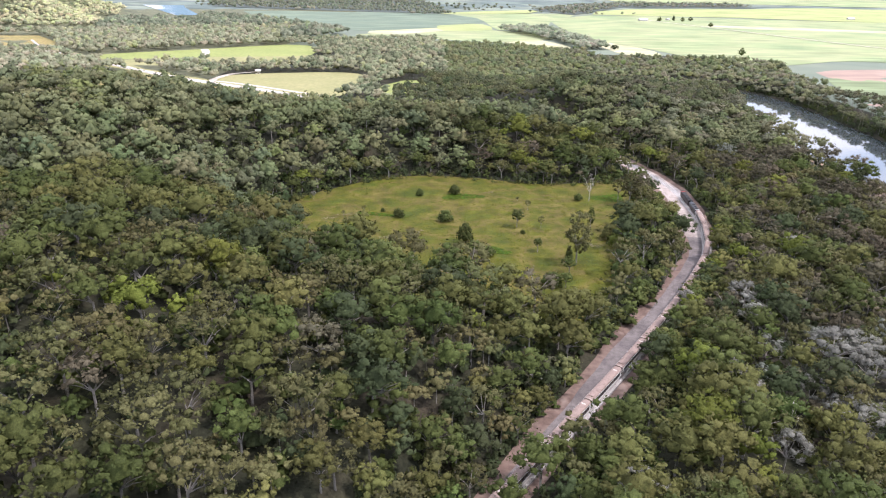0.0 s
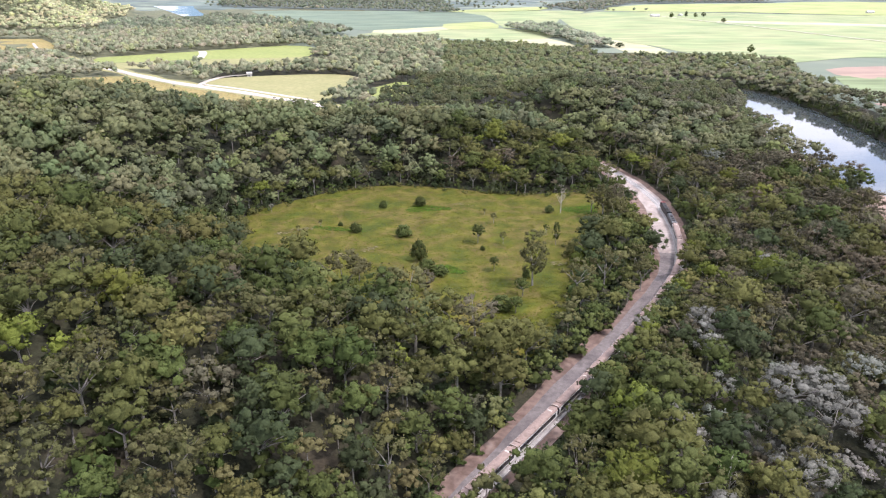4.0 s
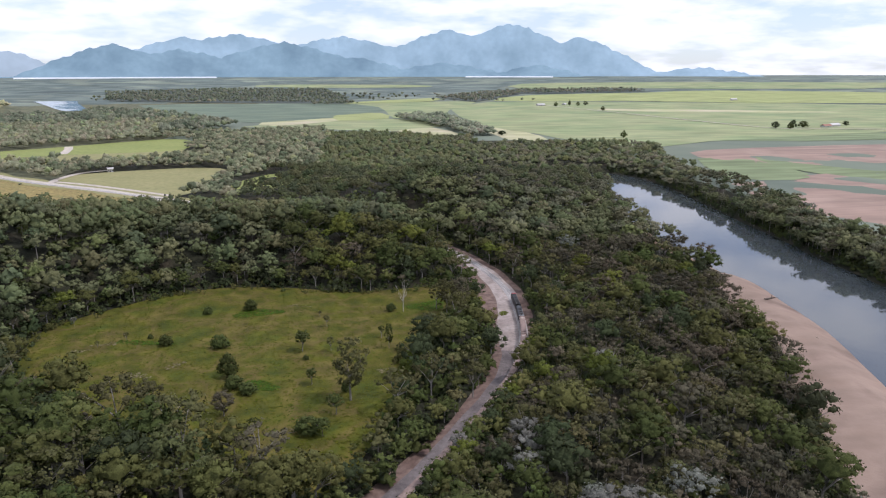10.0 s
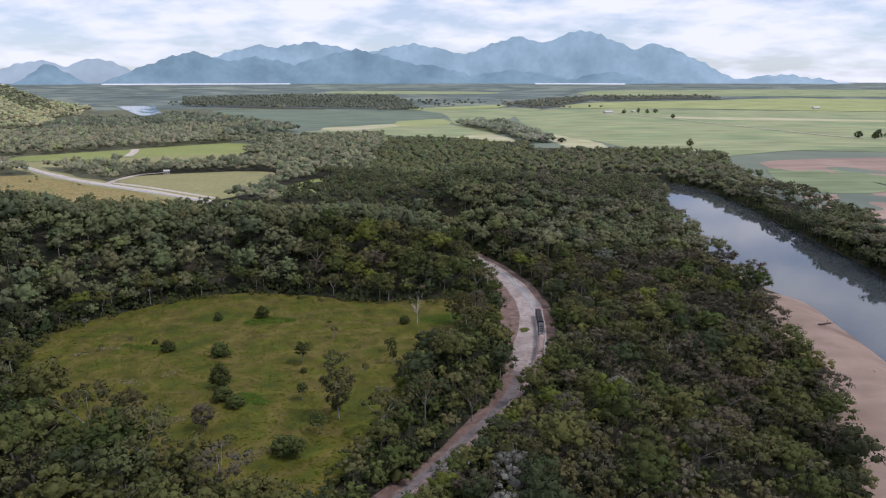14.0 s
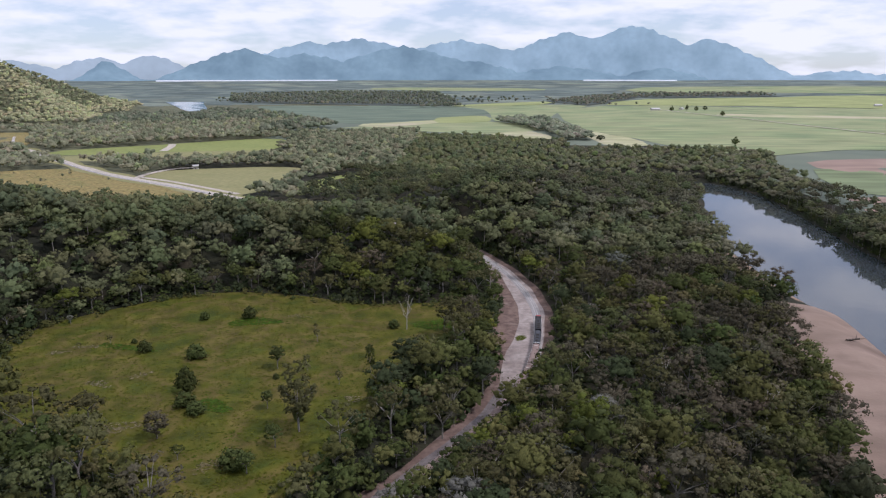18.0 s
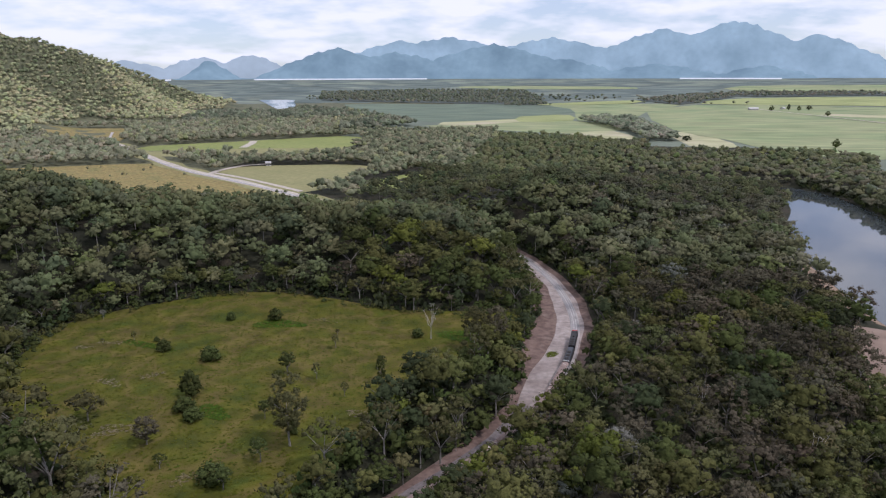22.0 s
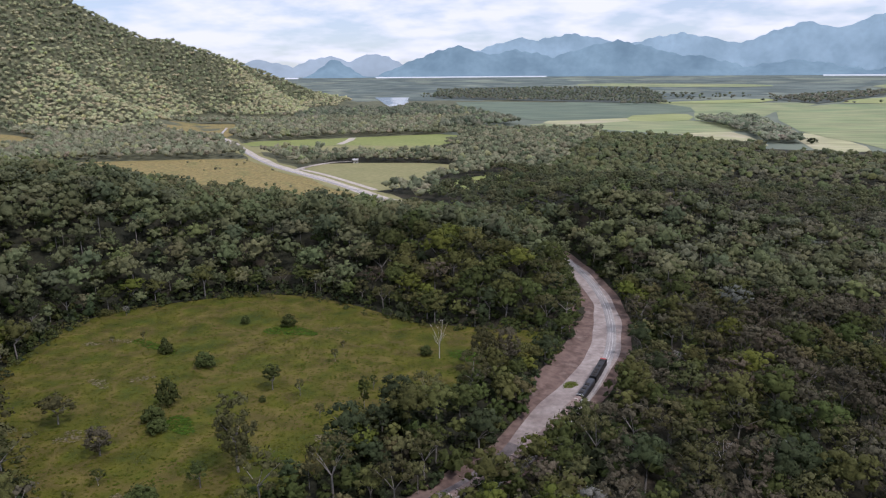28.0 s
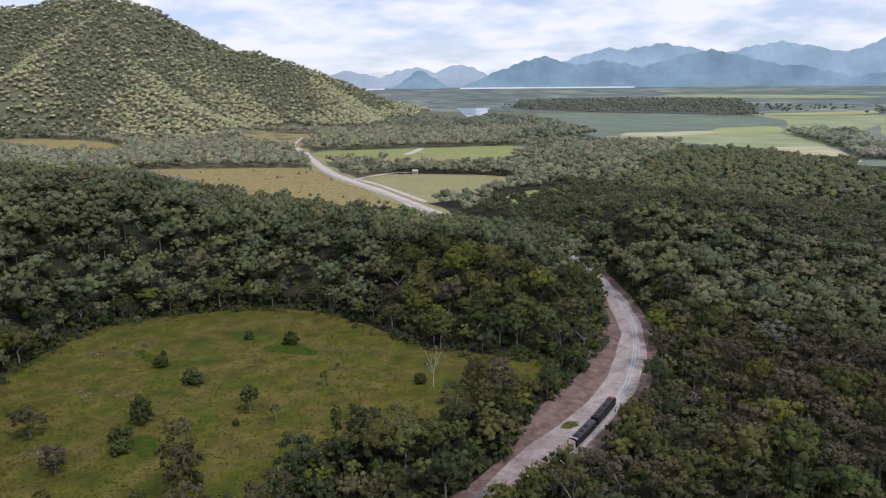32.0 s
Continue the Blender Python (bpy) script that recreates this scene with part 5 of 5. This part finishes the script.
for k, (x, y, sp, size) in enumerate(EDGE_TREES):
    sp = int(sp)
    by_rail = float(off_line(TRACK_LINE, np.array(x), np.array(y))[0]) < 27
    plant(KINDS[sp], sp, k % 2, x, y, 13.5 * size * rng.uniform(0.85, 1.15), 9.0 * size, rng.uniform(0, 360), WORDS[sp] + (" beside the railway" if by_rail else " at the meadow's edge"), "trees along the railway" if by_rail else "trees at the meadow's edge", detail=2)

# a close row on the river side, leaning over the track
for k, s in enumerate(np.arange(float(np.interp(212, TRACK_LINE[:80, 1], RUN[:80])), float(np.interp(346, TRACK_LINE[:80, 1], RUN[:80])), 7.5)):
    x, y, a = along(s)
    sp = (0, 1, 3, 0, 4, 2)[k % 6]
    off = 6.2 + rng.uniform(-0.6, 1.0)
    plant(KINDS[sp], sp, k % 2, x + off * math.sin(radians(a)), y - off * math.cos(radians(a)), rng.uniform(10.5, 14.0), rng.uniform(7.5, 9.5), rng.uniform(0, 360), WORDS[sp] + " leaning over the railway", "trees along the railway", detail=2)

# (x, y, kind, species, height, width, words)
STANDING = [
    (11, 389, "bush", 0, 7, 8, "dark rounded bush in a bright grass patch"), (-9, 385, "bush", 0, 5, 5, "small dark cone-shaped bush"),
    (-19, 346, "bush", 0, 6, 7, "low dark spreading bush standing in meadow grass"), (-28, 355, "bush", 0, 3, 3, "tiny green bush in the grass"),
    (5, 340, "bush", 0, 7.5, 9, "broad dark bush in the meadow"), (41, 332, "round", 0, 11, 7, "small umbrella-shaped tree with bare trunk"),
    (50, 361, "gum", 4, 7, 3, "thin grey sapling standing in meadow grass"), (53, 331, "gum", 4, 8, 3.2, "thin grey sapling standing in meadow grass"), (43, 323, "bush", 0, 3, 3, "tiny green bush in the grass"),
    (14, 310, "bush", 0, 12, 9, "dark bushy tree in the meadow"), (18, 299, "bush", 0, 6.5, 9, "dark bush below a taller tree"), (24, 294, "bush", 0, 5.5, 8, "dark low bush mass standing in meadow grass"),
    (18, 277, "tallgum", 5, 10, 9, "half-bare dark tree standing in meadow grass"), (-10, 287, "round", 4, 12, 10, "olive round tree at the meadow's rim"),
    (47, 299, "round", 0, 8, 4.5, "small dark tree with thin trunk"), (62, 284, "tallgum", 4, 25, 13, "tall open gum tree in the meadow"),
    (60, 291, "bush", 0, 6, 4, "small bush under the tall gum"), (81, 379, "bush", 0, 5.5, 6, "dark bush beside a dead tree"),
    (57, 274, "round", 0, 9, 6, "small green tree standing in meadow grass"), (48, 262, "bush", 0, 7, 10, "wide dark bush standing in meadow grass"), (53, 259, "round", 0, 8, 6, "small dark tree standing in meadow grass"), (30, 265, "gum", 0, 6, 4, "small thin tree standing in meadow grass"),
    (88, 305, "bush", 2, 13, 15, "huge dense bright green bush"), (85, 316, "bush", 1, 10, 11, "dense green bush standing in meadow grass"), (93, 322, "bush", 0, 11, 10, "dense green bush at the roadside trees"),
    (-48, 347, "gum", 4, 4, 2, "thin sapling standing in meadow grass"), (-38, 354, "gum", 4, 5, 2.2, "thin sapling standing in meadow grass"), (-68, 375, "gum", 6, 6, 3, "pale small tree standing in meadow grass"),
    (78, 331, "tallgum", 0, 12, 4.5, "slender dark tree standing in meadow grass"), (68, 319, "gum", 4, 7, 3, "thin grey sapling standing in meadow grass"), (46, 375, "gum", 4, 4, 2, "thin sapling standing in meadow grass"), (75, 344, "gum", 0, 7, 3, "slender young tree standing in meadow grass"),
    (108, 371, "tallgum", 4, 20, 12, "tall olive gum tree by the service road"), (115, 375, "tallgum", 5, 19, 12, "tall brownish gum tree by the service road"), (104, 380, "gum", 4, 15, 8, "slim gum tree standing in meadow grass"),
    (121, 366, "round", 0, 13, 8, "dark dense tree at the road's edge"), (110, 352, "round", 0, 12, 9, "green tree between meadow and road"), (-78, 372, "bush", 1, 4.5, 6, "light green bush at the meadow's rim"),
]
for k, (x, y, kind, sp, high, wide, words) in enumerate(STANDING):
    plant(kind, sp, k % 3, x, y, high, wide, 57 * k % 360, words, "scattered meadow trees", "bush" if kind == "bush" else "tree")

# big pale gums over the railway
for k, (x, y, high, wide) in enumerate(SILVER):
    plant("gum", 6, k % 4, x, y, high, wide, 71 * k % 360, "large silvery gum tree with pale limbs", "silvery gums by the railway", "gum_tree")


def dead_tree(x, y, high, label):
    rng = np.random.default_rng(int(x * 7 + y))
    bits = [limb((0, 0, -0.3), (0.2, 0.1, high * 0.45), 0.20, 0.12, 6)]
    for k in range(9):
        a, e = k * 2.4, rng.uniform(0.5, 1.0)
        root = (0.2, 0.1, high * rng.uniform(0.3, 0.45))
        tip = (math.cos(a) * high * 0.2 * e, math.sin(a) * high * 0.2 * e, high * (0.6 + 0.4 * rng.random()))
        bits.append(limb(root, tuple((r * 0.4 + t * 0.6) + q for r, t, q in zip(root, tip, (0.5 * math.sin(3 * a), 0.5 * math.cos(2 * a), -0.6))), 0.10, 0.06, 4))
        bits.append(limb(tuple((r * 0.4 + t * 0.6) + q for r, t, q in zip(root, tip, (0.5 * math.sin(3 * a), 0.5 * math.cos(2 * a), -0.6))), tip, 0.06, 0.03, 4))
        for _ in range(3):
            q = tuple(t + d for t, d in zip(tip, rng.normal(size=3) * (1.0, 1.0, 0.6) * high * 0.05 + (0, 0, high * 0.05)))
            bits.append(limb(tip, q, 0.045, 0.02, 3))
    V, F = join(*bits)
    t = new("dead_tree", tri_mesh("dead_tree", V, F, [DEADWOOD]))
    t.matrix_basis = pose(x, y, float(ground_z(x, y)), 0, 0, 40)
    return tagged(t, label, "tree")


dead_tree(87, 378, 16, "bleached white dead tree with bare branches")
dead_tree(96, 158, 14, "bare bleached tree among green crowns")
dead_tree(190, 330, 17, "bare grey tree in the river forest")
dead_tree(216, 300, 16, "bare grey tree in the river forest")

# grass island between service road and track
(cv, cf, cn), _ = make_tree(4242, "bush", 3)
isle = new("grass_clump", tri_mesh("grass_clump", cv, cf, [LEAVES[2]], normals=cn))
isle.matrix_basis = pose(138.5, 380, float(ground_z(138.5, 380)) - 0.25, 0, 0, 70) @ Matrix.Diagonal((2.6, 1.5, 0.5, 1))
tagged(isle, "bright green weedy patch on the gravel", "grass")

# ---- meadow grass and scrub ----
def tufts(name, outline, count, size, colours, label, seed, lift=0.42):
    rng = np.random.default_rng(seed)
    lo, hi = outline.min(0), outline.max(0)
    x, y = rng.uniform(lo[0], hi[0], count * 2), rng.uniform(lo[1], hi[1], count * 2)
    ok = inside(outline, x, y)
    x, y = x[ok][:count], y[ok][:count]
    z = ground_z(x, y) + lift
    n = len(x)
    s = size * rng.uniform(0.5, 1.5, n)
    V, F, C = [], [], []
    base = np.arange(n) * 6
    ang = rng.random(n) * 6.283
    P = []
    for k in range(6):
        a = ang + k * 1.047
        r = s * (0.7 + 0.5 * rng.random(n))
        P.append(np.stack([x + r * np.cos(a), y + r * np.sin(a), z + np.where(k % 2 == 0, 0.0, 0.25 * s * rng.uniform(0.6, 1.2, n))], -1))
    V = np.stack(P, 1).reshape(-1, 3)
    F = np.concatenate([np.stack([base, base + 1, base + 2], 1), np.stack([base + 2, base + 3, base + 4], 1), np.stack([base + 4, base + 5, base], 1), np.stack([base + 1, base + 3, base + 5], 1)])
    pick = np.clip((wavy(x, y, 11, 1.3) * 1.6 + 1.5 + 0.5 * rng.normal(size=n)), 0, len(colours) - 1.01).astype(int)
    col = np.array(colours)[pick] * rng.uniform(0.8, 1.2, (n, 1))
    C = np.repeat(np.c_[col, np.ones(n)], 6, 0)
    N = np.tile((0.0, 0.0, 1.0), (len(V), 1)) + rng.normal(size=V.shape) * 0.12
    me = tri_mesh(name, V, F, [LEAF], colour=C, normals=N / np.linalg.norm(N, axis=1)[:, None])
    return tagged(new(name, me), label, "grass", kind="stuff")


tufts("meadow_grass", CLEAR_LINE, 17000, 0.42, [(0.060, 0.080, 0.006), (0.075, 0.085, 0.007), (0.083, 0.085, 0.008), (0.100, 0.085, 0.017)], "clumped green and brown meadow grass", 31)


def ring(x, y, a, b, turn):
    t = np.linspace(0, 6.283, 22)[:-1]
    r = 1 + 0.18 * np.sin(3 * t + x)
    u, v = a * r * np.cos(t), b * r * np.sin(t)
    return np.stack([x + u * math.cos(turn) - v * math.sin(turn), y + u * math.sin(turn) + v * math.cos(turn)], 1)


LUSH = [(0.052, 0.098, 0.009), (0.065, 0.108, 0.011)]
for k, (x, y, a, b, turn) in enumerate([(15, 384, 12, 5.5, 0.1), (27, 300, 8, 4, -0.4), (-30, 350, 14, 2.5, -0.2), (100, 385, 10, 7, 0.3)]):
    tufts("lush_grass", ring(x, y, a, b, turn), int(a * b * 9), 0.5, LUSH, "bright green lush grass in the meadow", 61 + k)
DRIED = [(0.15, 0.125, 0.06), (0.17, 0.145, 0.085), (0.13, 0.10, 0.045)]
for k, (x, y, a, b, turn) in enumerate([(-55, 343, 5, 2, 0.2), (-22, 315, 6, 2.5, -0.3), (2, 283, 7, 4, 0.5), (76, 308, 4, 2.5, 0.1), (-10, 323, 5, 2, 0.8), (-46, 350, 6, 1.5, 0.1), (34, 392, 6, 2, -0.2), (40, 262, 5, 3, 0.9)]):
    tufts("dry_grass", ring(x, y, a, b, turn), int(a * b * 5), 0.45, DRIED, "patch of dried tan grass in the meadow", 71 + k)
tufts("pasture_scrub", FIELD_LINES[2], 1300, 0.75, [(0.22, 0.215, 0.085), (0.26, 0.225, 0.095), (0.27, 0.225, 0.10)], "low scrub and sedge in the rough pasture", 32, 0.3)

# ---- farm buildings and field trees ----
WALL_PALE = material("pale_weatherboard", [(0.45, 0.43, 0.39), (0.52, 0.50, 0.46)], 0.8, 0.8)
ROOF_TIN = material("tin_roof", [(0.50, 0.48, 0.46), (0.60, 0.58, 0.56)], 0.6, 0.5, metallic=0.3)
ROOF_RUST = material("rust_red_roof", [(0.30, 0.14, 0.10), (0.36, 0.19, 0.14)], 0.6, 0.7)


def farm_house(x, y, turn, long, wide, high, roof_mat, label, name="farmhouse"):
    """A low building with pitched roof, door and windows."""
    h = tagged(new(name), label, "house")
    h.matrix_basis = pose(x, y, float(ground_z(x, y)) + 0.2, 0, 0, turn)
    block("wall", (-long / 2, -wide / 2, -0.5), (long / 2, wide / 2, high), WALL_PALE, h, 0)
    e = 0.6
    prism("roof", [(-wide / 2 - e, high - 0.1), (0, high + wide * 0.28), (wide / 2 + e, high - 0.1), (wide / 2 + e, high - 0.3), (0, high + wide * 0.28 - 0.3), (-wide / 2 - e, high - 0.3)], -long / 2 - e, long / 2 + e, roof_mat, h)
    block("door", (-0.5, -wide / 2 - 0.03, 0), (0.5, -wide / 2 + 0.01, 2.1), IRON, h, 0)
    for dx in (-long * 0.32, long * 0.32):
        block("window", (dx - 0.9, -wide / 2 - 0.03, 1.0), (dx + 0.9, -wide / 2 + 0.01, 2.1), GLASS_DARK, h, 0)
    return h


farm_house(-224, 902, 20, 6.0, 4.5, 4.0, ROOF_TIN, "small pale shed at the paddock's edge", "shed")
farm_house(639, 2246, 10, 26, 12, 4.5, ROOF_TIN, "long pale farm shed among cane", "farm_shed")
farm_house(729, 2292, 60, 18, 11, 3.6, ROOF_TIN, "pale farmhouse beside tall trees")
farm_house(1019, 1393, 15, 20, 11, 3.4, ROOF_RUST, "farmhouse with rust-red roof by shade trees")
farm_house(1050, 1412, 15, 24, 10, 4.0, ROOF_TIN, "pale tin-roofed shed behind the farmhouse", "farm_shed")
farm_house(1374, 2408, 0, 22, 12, 4.0, ROOF_TIN, "distant pale farm shed in cane", "farm_shed")
for k, (x, y, high, wide) in enumerate([(679, 2212, 18, 16), (731, 2240, 22, 10), (755, 2228, 16, 14), (790, 2260, 15, 18), (760, 2008, 14, 15), (323, 1300, 11, 17), (525, 1228, 15, 14), (900, 1379, 17, 18), (919, 1360, 13, 14), (940, 1385, 19, 20), (970, 1395, 15, 24), (1090, 1430, 12, 16)]):
    plant("bush", 3 if k % 2 else 0, k % 3, x, y, high, wide, 40 * k, "single dark shade tree among cane fields", "field trees", detail=2)

# driftwood on the sand bank
bits = [limb((-2.6, 0, 0.35), (1.8, 0.3, 0.3), 0.34, 0.22, 6), limb((0.4, 0.1, 0.35), (1.9, 1.5, 0.9), 0.14, 0.05, 5), limb((-1.2, 0, 0.4), (-2.0, -1.3, 0.8), 0.13, 0.05, 5), limb((1.2, 0.2, 0.3), (2.8, -0.7, 0.7), 0.12, 0.04, 5)]
V, F = join(*bits)
WET_WOOD = material("dark_wet_wood", [(0.05, 0.038, 0.03), (0.08, 0.062, 0.05)], 2.0, 0.85)
log = new("driftwood", tri_mesh("driftwood", V, F, [WET_WOOD]))
log.matrix_basis = pose(290, 389, float(height(290, 389)) + 0.7, 0, 0, 15) @ Matrix.Diagonal((1.7, 1.8, 1.7, 1))
tagged(log, "dark stranded driftwood log on the sand", "log")

# scrub and saplings in the rough pasture
rng = np.random.default_rng(91)
px, py = rng.uniform(-560, -60, 500), rng.uniform(620, 880, 500)
ok = inside(FIELD_LINES[2], px, py) & (off_line(HIGHWAY, px, py)[0] > 14)
px, py = px[ok][:35], py[ok][:35]
grow("pasture_shrubs", px, py, np.zeros(len(px), int), rng.uniform(0.5, 1.3, len(px)), 1, "scattered shrubs in the rough pasture", 33, 0.9 * HAZED, "bush")
